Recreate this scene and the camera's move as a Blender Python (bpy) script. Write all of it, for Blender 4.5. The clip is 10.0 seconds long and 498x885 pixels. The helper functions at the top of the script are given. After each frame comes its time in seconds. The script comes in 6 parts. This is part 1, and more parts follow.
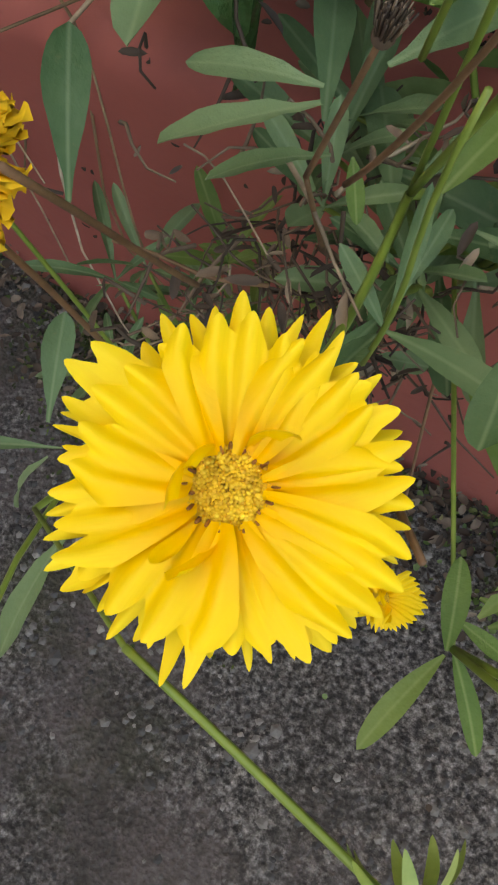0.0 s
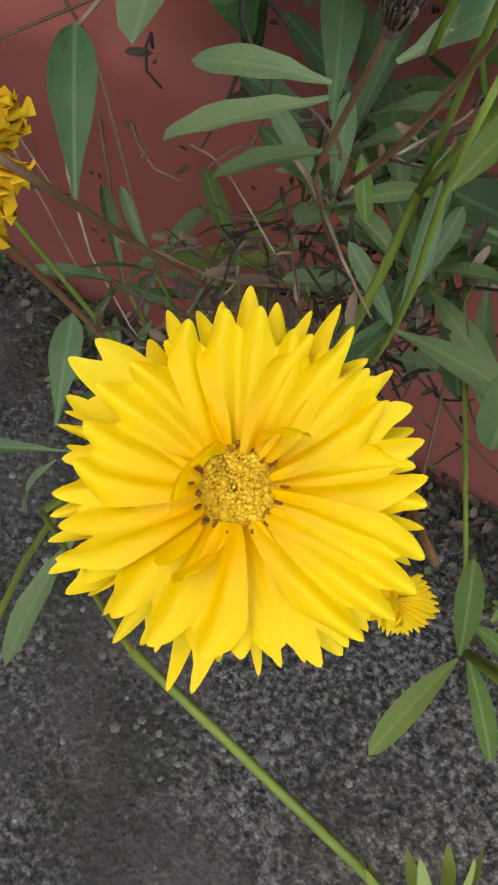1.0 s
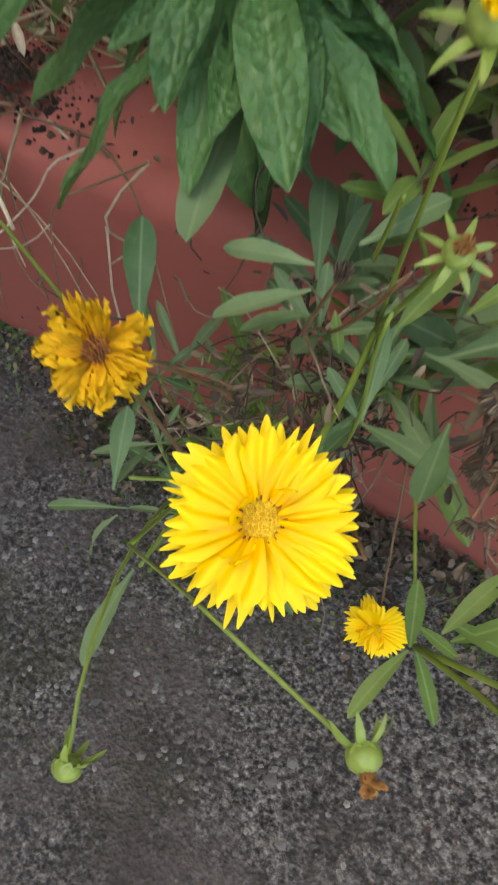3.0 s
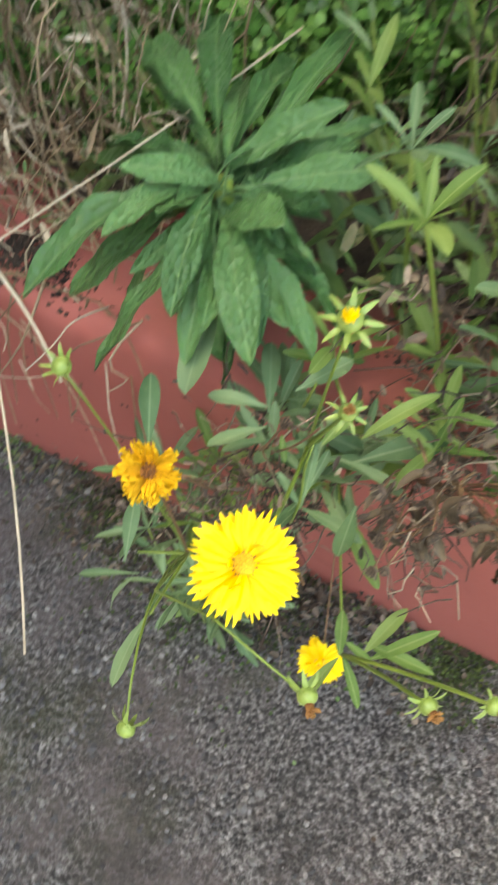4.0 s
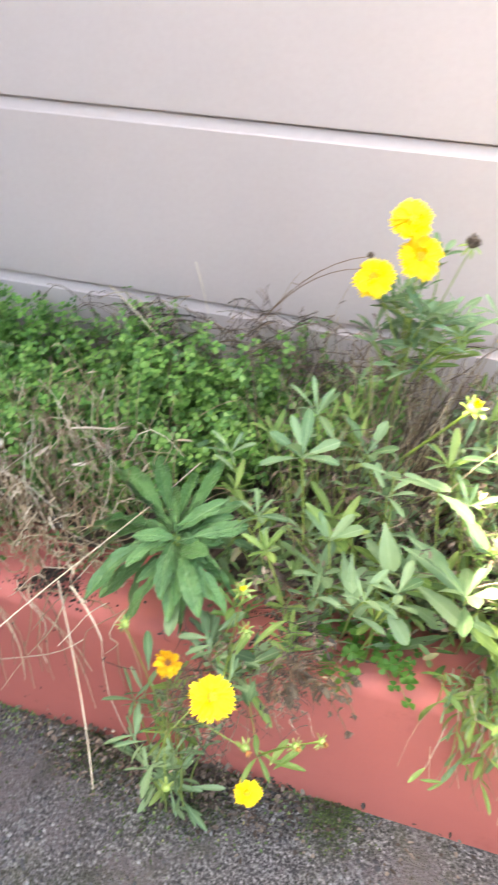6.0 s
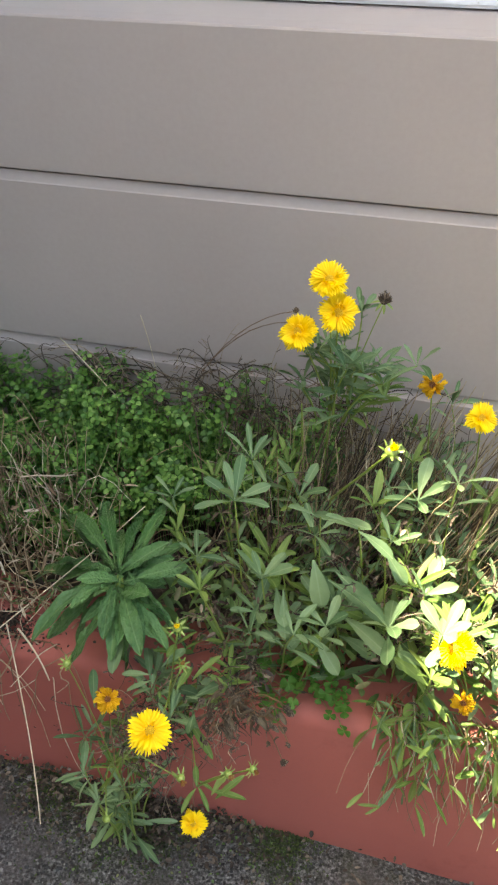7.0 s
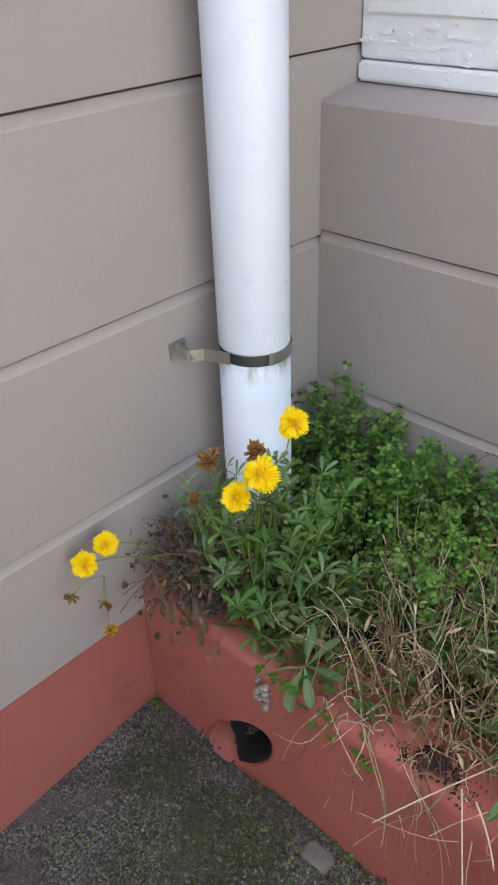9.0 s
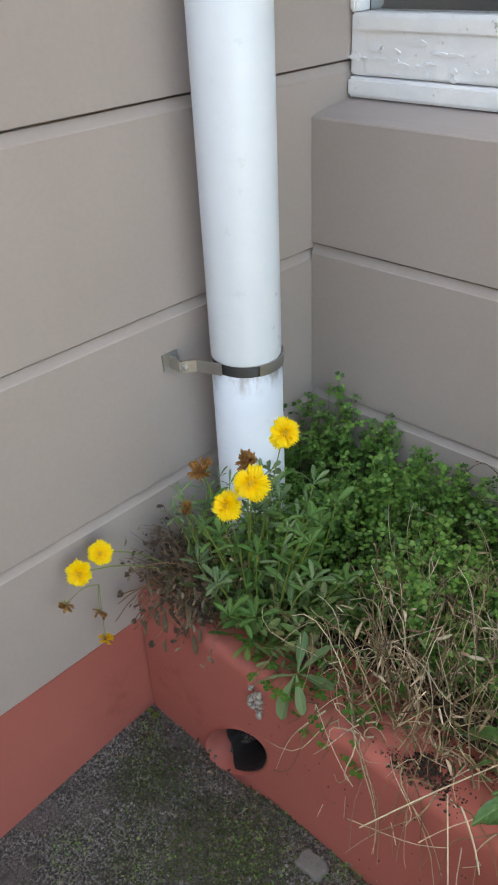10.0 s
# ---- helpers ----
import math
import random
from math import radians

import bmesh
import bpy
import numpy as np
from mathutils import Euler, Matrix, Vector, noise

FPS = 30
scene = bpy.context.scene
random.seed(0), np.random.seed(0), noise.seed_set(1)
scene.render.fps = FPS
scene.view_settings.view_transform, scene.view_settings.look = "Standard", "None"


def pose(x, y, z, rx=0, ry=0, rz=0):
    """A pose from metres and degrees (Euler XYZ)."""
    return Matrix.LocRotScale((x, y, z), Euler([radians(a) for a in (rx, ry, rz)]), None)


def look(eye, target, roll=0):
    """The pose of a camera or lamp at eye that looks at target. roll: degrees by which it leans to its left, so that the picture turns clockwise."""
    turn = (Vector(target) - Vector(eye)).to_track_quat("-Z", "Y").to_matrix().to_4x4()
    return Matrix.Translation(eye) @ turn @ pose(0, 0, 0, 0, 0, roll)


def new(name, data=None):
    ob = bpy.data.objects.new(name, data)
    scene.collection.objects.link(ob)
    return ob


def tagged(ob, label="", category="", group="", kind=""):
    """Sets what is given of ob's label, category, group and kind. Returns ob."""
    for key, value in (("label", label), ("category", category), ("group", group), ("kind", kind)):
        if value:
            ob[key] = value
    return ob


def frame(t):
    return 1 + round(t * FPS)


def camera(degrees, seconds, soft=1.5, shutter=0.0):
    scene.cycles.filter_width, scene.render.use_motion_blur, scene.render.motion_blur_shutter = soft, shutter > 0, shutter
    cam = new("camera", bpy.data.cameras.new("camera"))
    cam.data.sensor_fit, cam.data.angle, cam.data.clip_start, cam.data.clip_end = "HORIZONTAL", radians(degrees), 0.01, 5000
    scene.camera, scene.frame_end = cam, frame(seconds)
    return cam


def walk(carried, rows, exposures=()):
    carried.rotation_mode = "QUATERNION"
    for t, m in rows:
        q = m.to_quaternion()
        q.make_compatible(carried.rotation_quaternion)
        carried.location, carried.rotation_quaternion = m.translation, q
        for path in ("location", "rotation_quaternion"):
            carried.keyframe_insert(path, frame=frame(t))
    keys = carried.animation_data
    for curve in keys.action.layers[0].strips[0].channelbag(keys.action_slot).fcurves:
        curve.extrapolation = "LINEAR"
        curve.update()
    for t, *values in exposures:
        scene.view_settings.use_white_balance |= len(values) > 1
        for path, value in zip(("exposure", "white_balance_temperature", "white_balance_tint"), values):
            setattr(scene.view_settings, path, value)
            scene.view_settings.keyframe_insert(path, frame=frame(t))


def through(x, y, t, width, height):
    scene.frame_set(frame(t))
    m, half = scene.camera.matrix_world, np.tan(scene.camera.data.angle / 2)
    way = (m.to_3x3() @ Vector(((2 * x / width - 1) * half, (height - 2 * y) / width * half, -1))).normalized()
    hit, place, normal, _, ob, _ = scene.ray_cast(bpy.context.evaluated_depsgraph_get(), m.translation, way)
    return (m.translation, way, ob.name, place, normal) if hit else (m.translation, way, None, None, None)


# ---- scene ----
cam = camera(35.0, 10.0, 2.1, 0.4)
PATH = [
    (0, (0.774, -0.566, 0.473), (0.326, -0.09, -1.418), -12.8),
    (0.5, (0.774, -0.564, 0.473), (0.321, -0.087, -1.415), -13.4),
    (1, (0.774, -0.566, 0.471), (0.3, -0.093, -1.414), -14.8),
    (1.5, (0.776, -0.567, 0.471), (0.291, -0.099, -1.412), -15.7),
    (2, (0.777, -0.57, 0.478), (0.282, -0.079, -1.397), -15.4),
    (2.5, (0.78, -0.575, 0.495), (0.238, -0.044, -1.355), -15.2),
    (2.7, (0.784, -0.581, 0.509), (0.233, -0.011, -1.327), -13.9),
    (3.8, (0.811, -0.616, 0.64), (0.25, 0.079, -1.15), -9.5),
    (4, (0.815, -0.633, 0.656), (0.282, 0.2, -1.082), -5.6),
    (4.5, (0.794, -0.679, 0.756), (0.474, 0.358, -0.924), 2.5),
    (5, (0.825, -0.804, 0.863), (0.342, 0.456, -0.613), 1.1),
    (5.5, (0.865, -0.892, 0.945), (0.369, 0.502, -0.401), 0.5),
    (6, (0.896, -0.905, 0.983), (0.441, 0.572, -0.286), 0.3),
    (6.2, (0.921, -0.907, 0.993), (0.524, 0.602, -0.258), -0.0),
    (7.3, (0.948, -0.932, 1.037), (0.51, 0.613, -0.156), 0.1),
    (7.5, (0.922, -0.937, 1.045), (0.381, 0.581, -0.139), -0.5),
    (7.8, (0.876, -0.947, 1.054), (0.088, 0.499, -0.081), -0.3),
    (8, (0.835, -0.938, 1.062), (-0.09, 0.444, -0.049), -1.4),
    (8.5, (0.762, -0.92, 1.082), (-0.35, 0.316, -0.029), -2.2),
    (9, (0.739, -0.917, 1.087), (-0.431, 0.267, -0.021), -2.3),
    (9.5, (0.753, -0.915, 1.089), (-0.426, 0.269, -0.01), -2.5),
    (10, (0.764, -0.912, 1.091), (-0.432, 0.271, 0.01), -2.9),
]
EXPOSURE = [
    (0, 2.72, 8600, 5), (2.5, 2.77, 8600, 4), (3.1, 3.12, 8600, 4), (3.8, 3.75, 8600, 2), (4.5, 3.97, 8600, 6), (5.0, 4.58, 8200, 16), (5.5, 4.60, 8150, 14),
    (6.2, 4.24, 8100, 8), (7.3, 2.93, 8500, 4), (7.6, 2.98, 8500, 4), (8.2, 3.28, 8600, 7), (8.6, 3.26, 8700, 11), (9, 3.25, 8800, 10), (9.5, 3.21, 8900, 7), (10, 3.19, 9000, 5),
]
walk(cam, [(t, look(eye, target, roll)) for t, eye, target, roll in PATH], EXPOSURE)

# ---- light ----
SUN_EL, SUN_AZ = radians(65.3), radians(-90.0)
world = bpy.data.worlds.new("sky")
scene.world = world
world.use_nodes = True
wn = world.node_tree.nodes
sky = wn.new("ShaderNodeTexSky")
sky.sky_type, sky.sun_disc = "NISHITA", False
sky.sun_elevation, sky.sun_rotation = SUN_EL, SUN_AZ
sky.air_density, sky.dust_density = 1.0, 3.0
wn["Background"].inputs["Strength"].default_value = 0.12
world.node_tree.links.new(sky.outputs["Color"], wn["Background"].inputs["Color"])
sun = new("sun", bpy.data.lights.new("sun", "SUN"))
sun.data.energy, sun.data.angle, sun.data.color = 5.0, radians(1.6), (1.0, 0.95, 0.86)
sun_dir = Vector((math.sin(SUN_AZ) * math.cos(SUN_EL), math.cos(SUN_AZ) * math.cos(SUN_EL), math.sin(SUN_EL)))
sun.matrix_world = look(sun_dir * 20, (0, 0, 0))


# ---- materials ----
def nodes_of(name):
    m = bpy.data.materials.new(name)
    m.use_nodes = True
    nt = m.node_tree
    return m, nt.nodes, nt.links, nt.nodes["Principled BSDF"]


def noise_node(n, l, vec, scale, detail=4.0, rough=0.6):
    t = n.new("ShaderNodeTexNoise")
    t.inputs["Scale"].default_value, t.inputs["Detail"].default_value, t.inputs["Roughness"].default_value = scale, detail, rough
    l.new(vec, t.inputs["Vector"])
    return t.outputs["Fac"]


def ramp(n, l, fac, stops):
    r = n.new("ShaderNodeValToRGB")
    e = r.color_ramp.elements
    while len(e) < len(stops):
        e.new(0.5)
    for el, (p, c) in zip(e, stops):
        el.position, el.color = p, (*c, 1) if len(c) == 3 else c
    l.new(fac, r.inputs["Fac"])
    return r.outputs["Color"]


def blend(n, l, fac, a, b, mode="MIX"):
    m = n.new("ShaderNodeMix")
    m.data_type, m.blend_type = "RGBA", mode
    for sock, v in ((m.inputs[0], fac), (m.inputs[6], a), (m.inputs[7], b)):
        if hasattr(v, "default_value"):
            l.new(v, sock)
        else:
            sock.default_value = v if isinstance(v, float) else (*v, 1)
    return m.outputs[2]


def bump(n, l, bsdf, height, strength, distance):
    b = n.new("ShaderNodeBump")
    b.inputs["Strength"].default_value, b.inputs["Distance"].default_value = strength, distance
    l.new(height, b.inputs["Height"])
    l.new(b.outputs["Normal"], bsdf.inputs["Normal"])


def surface(name, dark, light, big=6.0, fine=90.0, rough=0.6, relief=0.15, depth=0.001, metal=0.0, stain=None, stain_scale=3.0, stain_at=(0.62, 0.75)):
    """A painted or mineral surface: two scales of tone, an optional stain, fine relief."""
    m, n, l, p = nodes_of(name)
    v = n.new("ShaderNodeTexCoord").outputs["Object"]
    a, b = noise_node(n, l, v, big, 5), noise_node(n, l, v, fine, 3)
    col = blend(n, l, 0.35, ramp(n, l, a, [(0.3, dark), (0.7, light)]), ramp(n, l, b, [(0.3, dark), (0.7, light)]))
    if stain:
        s = noise_node(n, l, v, stain_scale, 6, 0.7)
        col = blend(n, l, ramp(n, l, s, [(stain_at[0], (0, 0, 0)), (stain_at[1], (1, 1, 1))]), col, stain)
    l.new(col, p.inputs["Base Color"])
    r = ramp(n, l, b, [(0.2, (rough - 0.08,) * 3), (0.8, (min(1, rough + 0.1),) * 3)])
    l.new(r, p.inputs["Roughness"])
    p.inputs["Metallic"].default_value = metal
    bump(n, l, p, b, relief, depth)
    return m


def leafy(name, dark, light, rib, rough=0.5, half=0.004, ribs=0.0, through=0.25):
    """Leaf blade: own tone for each blade, paler midrib, faint side veins, some light passing through."""
    m, n, l, p = nodes_of(name)
    v = n.new("ShaderNodeTexCoord").outputs["Object"]
    sep = n.new("ShaderNodeSeparateXYZ")
    l.new(v, sep.inputs[0])
    rnd = n.new("ShaderNodeObjectInfo").outputs["Random"]
    a = noise_node(n, l, v, 60.0, 4)
    tone = n.new("ShaderNodeMath")
    tone.operation = "ADD"
    l.new(rnd, tone.inputs[0])
    l.new(a, tone.inputs[1])
    half_tone = n.new("ShaderNodeMath")
    half_tone.operation = "MULTIPLY"
    half_tone.inputs[1].default_value = 0.5
    l.new(tone.outputs[0], half_tone.inputs[0])
    col = ramp(n, l, half_tone.outputs[0], [(0.15, dark), (0.85, light)])
    ab = n.new("ShaderNodeMath")
    ab.operation = "ABSOLUTE"
    l.new(sep.outputs[0], ab.inputs[0])
    sc = n.new("ShaderNodeMath")
    sc.operation = "DIVIDE"
    sc.inputs[1].default_value = half
    l.new(ab.outputs[0], sc.inputs[0])
    col = blend(n, l, ramp(n, l, sc.outputs[0], [(0.03, (0.42, 0.42, 0.42)), (0.16, (0, 0, 0))]), col, rib)
    spot = noise_node(n, l, v, 170.0, 5, 0.7)
    col = blend(n, l, ramp(n, l, spot, [(0.60, (0, 0, 0)), (0.74, (0.45, 0.45, 0.45))]), col, (0.24, 0.24, 0.10))
    l.new(col, p.inputs["Base Color"])
    p.inputs["Roughness"].default_value = rough
    p.inputs["Specular IOR Level"].default_value = 0.3
    h = noise_node(n, l, v, 350.0, 3)
    if ribs:
        w = n.new("ShaderNodeTexVoronoi")
        w.inputs["Scale"].default_value = ribs
        l.new(v, w.inputs["Vector"])
        h = blend(n, l, 0.7, h, w.outputs["Distance"])
    bump(n, l, p, h, 0.7 if ribs else 0.35, 0.003 if ribs else 0.0012)
    t = n.new("ShaderNodeBsdfTranslucent")
    l.new(col, t.inputs["Color"])
    mx = n.new("ShaderNodeMixShader")
    mx.inputs[0].default_value = through
    l.new(p.outputs[0], mx.inputs[1])
    l.new(t.outputs[0], mx.inputs[2])
    l.new(mx.outputs[0], n["Material Output"].inputs["Surface"])
    return m


def petal_paint(name, base, mid, tip, length, rough=0.55, through=0.3):
    """Ray petal: deeper at the claw, clear yellow towards the teeth, fine lengthwise veins."""
    m, n, l, p = nodes_of(name)
    v = n.new("ShaderNodeTexCoord").outputs["Object"]
    sep = n.new("ShaderNodeSeparateXYZ")
    l.new(v, sep.inputs[0])
    d = n.new("ShaderNodeMath")
    d.operation = "DIVIDE"
    d.inputs[1].default_value = length
    l.new(sep.outputs[1], d.inputs[0])
    col = ramp(n, l, d.outputs[0], [(0.1, base), (0.45, mid), (0.9, tip)])
    st = n.new("ShaderNodeMapping")
    st.inputs["Scale"].default_value = (1500, 60, 1)
    l.new(v, st.inputs["Vector"])
    vein = noise_node(n, l, st.outputs[0], 1.0, 3)
    col = blend(n, l, ramp(n, l, vein, [(0.35, (0, 0, 0)), (0.75, (0.3, 0.3, 0.3))]), col, base)
    rnd = n.new("ShaderNodeObjectInfo").outputs["Random"]
    col = blend(n, l, ramp(n, l, rnd, [(0.0, (0, 0, 0)), (1.0, (0.25, 0.25, 0.25))]), col, mid)
    l.new(col, p.inputs["Base Color"])
    p.inputs["Roughness"].default_value = rough
    p.inputs["Specular IOR Level"].default_value = 0.25
    bump(n, l, p, vein, 0.2, 0.0003)
    t = n.new("ShaderNodeBsdfTranslucent")
    l.new(col, t.inputs["Color"])
    mx = n.new("ShaderNodeMixShader")
    mx.inputs[0].default_value = through
    l.new(p.outputs[0], mx.inputs[1])
    l.new(t.outputs[0], mx.inputs[2])
    l.new(mx.outputs[0], n["Material Output"].inputs["Surface"])
    return m


def islands(name, stops, rough=0.7, through=0.0, relief=0.3):
    """For joined masses: every island has its own tone."""
    m, n, l, p = nodes_of(name)
    v = n.new("ShaderNodeTexCoord").outputs["Object"]
    rnd = n.new("ShaderNodeNewGeometry").outputs["Random Per Island"]
    col = ramp(n, l, rnd, stops)
    a = noise_node(n, l, v, 180.0, 3)
    col = blend(n, l, ramp(n, l, a, [(0.35, (0.45, 0.45, 0.45)), (0.7, (0, 0, 0))]), col, stops[0][1])
    l.new(col, p.inputs["Base Color"])
    p.inputs["Roughness"].default_value = rough
    bump(n, l, p, a, relief, 0.001)
    if through:
        t = n.new("ShaderNodeBsdfTranslucent")
        l.new(col, t.inputs["Color"])
        mx = n.new("ShaderNodeMixShader")
        mx.inputs[0].default_value = through
        l.new(p.outputs[0], mx.inputs[1])
        l.new(t.outputs[0], mx.inputs[2])
        l.new(mx.outputs[0], n["Material Output"].inputs["Surface"])
    return m


M_BOARD = surface("board_paint", (0.338, 0.293, 0.276), (0.394, 0.346, 0.327), 2.5, 140, 0.55, 0.10, 0.0006, stain=(0.30, 0.27, 0.25), stain_scale=9, stain_at=(0.68, 0.85))
M_RED = surface("red_oxide_paint", (0.338, 0.091, 0.074), (0.41, 0.121, 0.098), 3.0, 160, 0.72, 0.22, 0.0012, stain=(0.25, 0.062, 0.046), stain_scale=7, stain_at=(0.60, 0.80))
M_WHITE = surface("white_gloss_paint", (0.74, 0.76, 0.79), (0.83, 0.85, 0.88), 20, 55, 0.5, 0.6, 0.003, stain=(0.40, 0.39, 0.36), stain_scale=60, stain_at=(0.63, 0.68))
M_PIPE = surface("white_pvc", (0.62, 0.69, 0.765), (0.68, 0.75, 0.825), 3.0, 40, 0.32, 0.04, 0.0005, stain=(0.50, 0.49, 0.46), stain_scale=26, stain_at=(0.74, 0.80))
M_STEEL = surface("galvanised_steel", (0.36, 0.36, 0.35), (0.52, 0.52, 0.50), 30, 300, 0.4, 0.2, 0.0004, metal=0.9)
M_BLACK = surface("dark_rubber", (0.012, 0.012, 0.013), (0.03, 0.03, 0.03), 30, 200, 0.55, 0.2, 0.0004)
M_DARK = surface("room_shade_colour", (0.02, 0.02, 0.022), (0.04, 0.04, 0.043), 2, 20, 0.9, 0.1, 0.001)
M_SOIL = surface("dark_soil", (0.022, 0.015, 0.010), (0.075, 0.052, 0.036), 25, 140, 0.95, 1.0, 0.006)
M_STONE = surface("grey_stone", (0.085, 0.08, 0.078), (0.17, 0.165, 0.16), 40, 250, 0.85, 0.6, 0.002)
M_FLAKE = surface("mortar_crumb", (0.07, 0.06, 0.055), (0.48, 0.44, 0.39), 130, 300, 0.9, 0.8, 0.002)
M_GREY_LEAF = leafy("coreopsis_leaf", (0.056, 0.130, 0.050), (0.222, 0.328, 0.164), (0.28, 0.38, 0.21), 0.52, 0.006)
M_FRESH_LEAF = leafy("fresh_leaf", (0.080, 0.165, 0.030), (0.235, 0.335, 0.095), (0.30, 0.39, 0.14), 0.5, 0.006, through=0.35)
M_DARK_LEAF = leafy("rosette_leaf", (0.036, 0.108, 0.034), (0.105, 0.222, 0.072), (0.18, 0.30, 0.12), 0.29, 0.010, ribs=190.0, through=0.18)
M_CLOVER_LEAF = leafy("clover_leaf", (0.045, 0.14, 0.02), (0.09, 0.22, 0.035), (0.14, 0.27, 0.07), 0.5, 0.005)
M_STEM = surface("green_stem", (0.11, 0.18, 0.025), (0.20, 0.27, 0.05), 60, 400, 0.45, 0.1, 0.0003)
M_BROWN = surface("brown_stem", (0.10, 0.052, 0.026), (0.23, 0.13, 0.065), 70, 500, 0.7, 0.4, 0.0005)
M_PETAL = petal_paint("yellow_petal", (0.93, 0.55, 0.012), (0.97, 0.705, 0.020), (0.98, 0.775, 0.038), 0.0212, 0.5, 0.2)
M_WILT = petal_paint("withered_petal", (0.58, 0.26, 0.012), (0.87, 0.49, 0.02), (0.93, 0.60, 0.035), 0.020, 0.7, 0.2)
M_RUST = petal_paint("rust_petal", (0.16, 0.07, 0.025), (0.40, 0.19, 0.06), (0.58, 0.32, 0.12), 0.020, 0.8, 0.2)
M_DISC = islands("disc_floret", [(0.0, (0.60, 0.33, 0.015)), (0.45, (0.80, 0.51, 0.020)), (1.0, (0.90, 0.66, 0.05))], 0.6)
M_ANTHER = islands("brown_anther", [(0.0, (0.16, 0.045, 0.012)), (1.0, (0.42, 0.17, 0.03))], 0.5)
M_SEED = islands("dry_seed", [(0.0, (0.045, 0.032, 0.024)), (0.7, (0.13, 0.09, 0.06)), (1.0, (0.30, 0.23, 0.16))], 0.85)
M_BUD = surface("green_bud", (0.14, 0.22, 0.035), (0.27, 0.35, 0.09), 90, 400, 0.4, 0.15, 0.0004)
M_COVER = islands("ground_cover_leaf", [(0.0, (0.024, 0.085, 0.014)), (0.35, (0.085, 0.235, 0.036)), (0.75, (0.18, 0.38, 0.070)), (1.0, (0.27, 0.46, 0.115))], 0.5, 0.32)
M_UNDER = islands("low_foliage_leaf", [(0.0, (0.055, 0.115, 0.026)), (0.45, (0.115, 0.205, 0.055)), (0.8, (0.225, 0.32, 0.125)), (1.0, (0.27, 0.21, 0.10))], 0.55, 0.2)
M_STRAW = islands("dry_straw", [(0.0, (0.12, 0.075, 0.045)), (0.4, (0.31, 0.22, 0.125)), (0.75, (0.52, 0.42, 0.28)), (1.0, (0.74, 0.66, 0.51))], 0.75, 0.1)
M_TWIG = islands("dead_twig", [(0.0, (0.036, 0.026, 0.020)), (0.45, (0.095, 0.066, 0.046)), (0.8, (0.21, 0.15, 0.10)), (1.0, (0.42, 0.34, 0.24))], 0.85)
M_GRAVEL = islands("asphalt_chip", [(0.0, (0.035, 0.034, 0.036)), (0.5, (0.10, 0.098, 0.095)), (0.85, (0.19, 0.185, 0.175)), (1.0, (0.33, 0.32, 0.30))], 0.85)
M_LITTER = islands("leaf_litter", [(0.0, (0.032, 0.024, 0.018)), (0.6, (0.085, 0.060, 0.042)), (1.0, (0.26, 0.21, 0.16))], 0.9)
M_CRUMB = islands("soil_crumb", [(0.0, (0.018, 0.012, 0.009)), (0.7, (0.060, 0.038, 0.026)), (1.0, (0.13, 0.085, 0.055))], 0.95)
M_MOSS = islands("moss", [(0.0, (0.022, 0.036, 0.010)), (0.8, (0.060, 0.090, 0.022)), (1.0, (0.13, 0.18, 0.04))], 0.9)


def asphalt():
    m, n, l, p = nodes_of("worn_asphalt")
    v = n.new("ShaderNodeTexCoord").outputs["Object"]
    vo = n.new("ShaderNodeTexVoronoi")
    vo.inputs["Scale"].default_value = 330.0
    l.new(v, vo.inputs["Vector"])
    grain = noise_node(n, l, v, 240.0, 5, 0.7)
    chip = ramp(n, l, grain, [(0.39, (0.013, 0.012, 0.012)), (0.48, (0.066, 0.062, 0.058)), (0.58, (0.18, 0.174, 0.166)), (0.70, (0.38, 0.37, 0.36))])
    big = noise_node(n, l, v, 5.0, 7, 0.72)
    col = blend(n, l, ramp(n, l, big, [(0.47, (0, 0, 0)), (0.60, (0.8, 0.8, 0.8))]), chip, (0.098, 0.083, 0.080))
    damp = noise_node(n, l, v, 11.0, 7, 0.75)
    col = blend(n, l, ramp(n, l, damp, [(0.50, (0, 0, 0)), (0.66, (0.75, 0.75, 0.75))]), col, (0.026, 0.024, 0.020))
    green = noise_node(n, l, v, 4.0, 6, 0.7)
    col = blend(n, l, ramp(n, l, green, [(0.53, (0, 0, 0)), (0.68, (0.6, 0.6, 0.6))]), col, (0.045, 0.052, 0.016))
    l.new(col, p.inputs["Base Color"])
    p.inputs["Roughness"].default_value = 0.85
    lumps = noise_node(n, l, v, 75.0, 6, 0.75)
    h = blend(n, l, 0.5, blend(n, l, 0.5, vo.outputs["Distance"], grain), lumps)
    bump(n, l, p, h, 1.0, 0.010)
    return m


M_ASPHALT = asphalt()
mg, ng, lg, pg = nodes_of("window_glass")
pg.inputs["Base Color"].default_value, pg.inputs["Roughness"].default_value = (0.9, 0.93, 0.93, 1), 0.03
pg.inputs["Transmission Weight"].default_value, pg.inputs["IOR"].default_value = 1.0, 1.45
M_GLASS = mg


# ---- building blocks ----
def mesh_of(name, bm, material, smooth=True):
    me = bpy.data.meshes.new(name)
    bm.normal_update()
    bm.to_mesh(me)
    bm.free()
    me.materials.append(material)
    if smooth:
        me.polygons.foreach_set("use_smooth", [True] * len(me.polygons))
    return me


def part(name, bm, material, parent=None, label="", smooth=True):
    ob = new(name, mesh_of(name, bm, material, smooth))
    ob.parent = parent
    return tagged(ob, label)


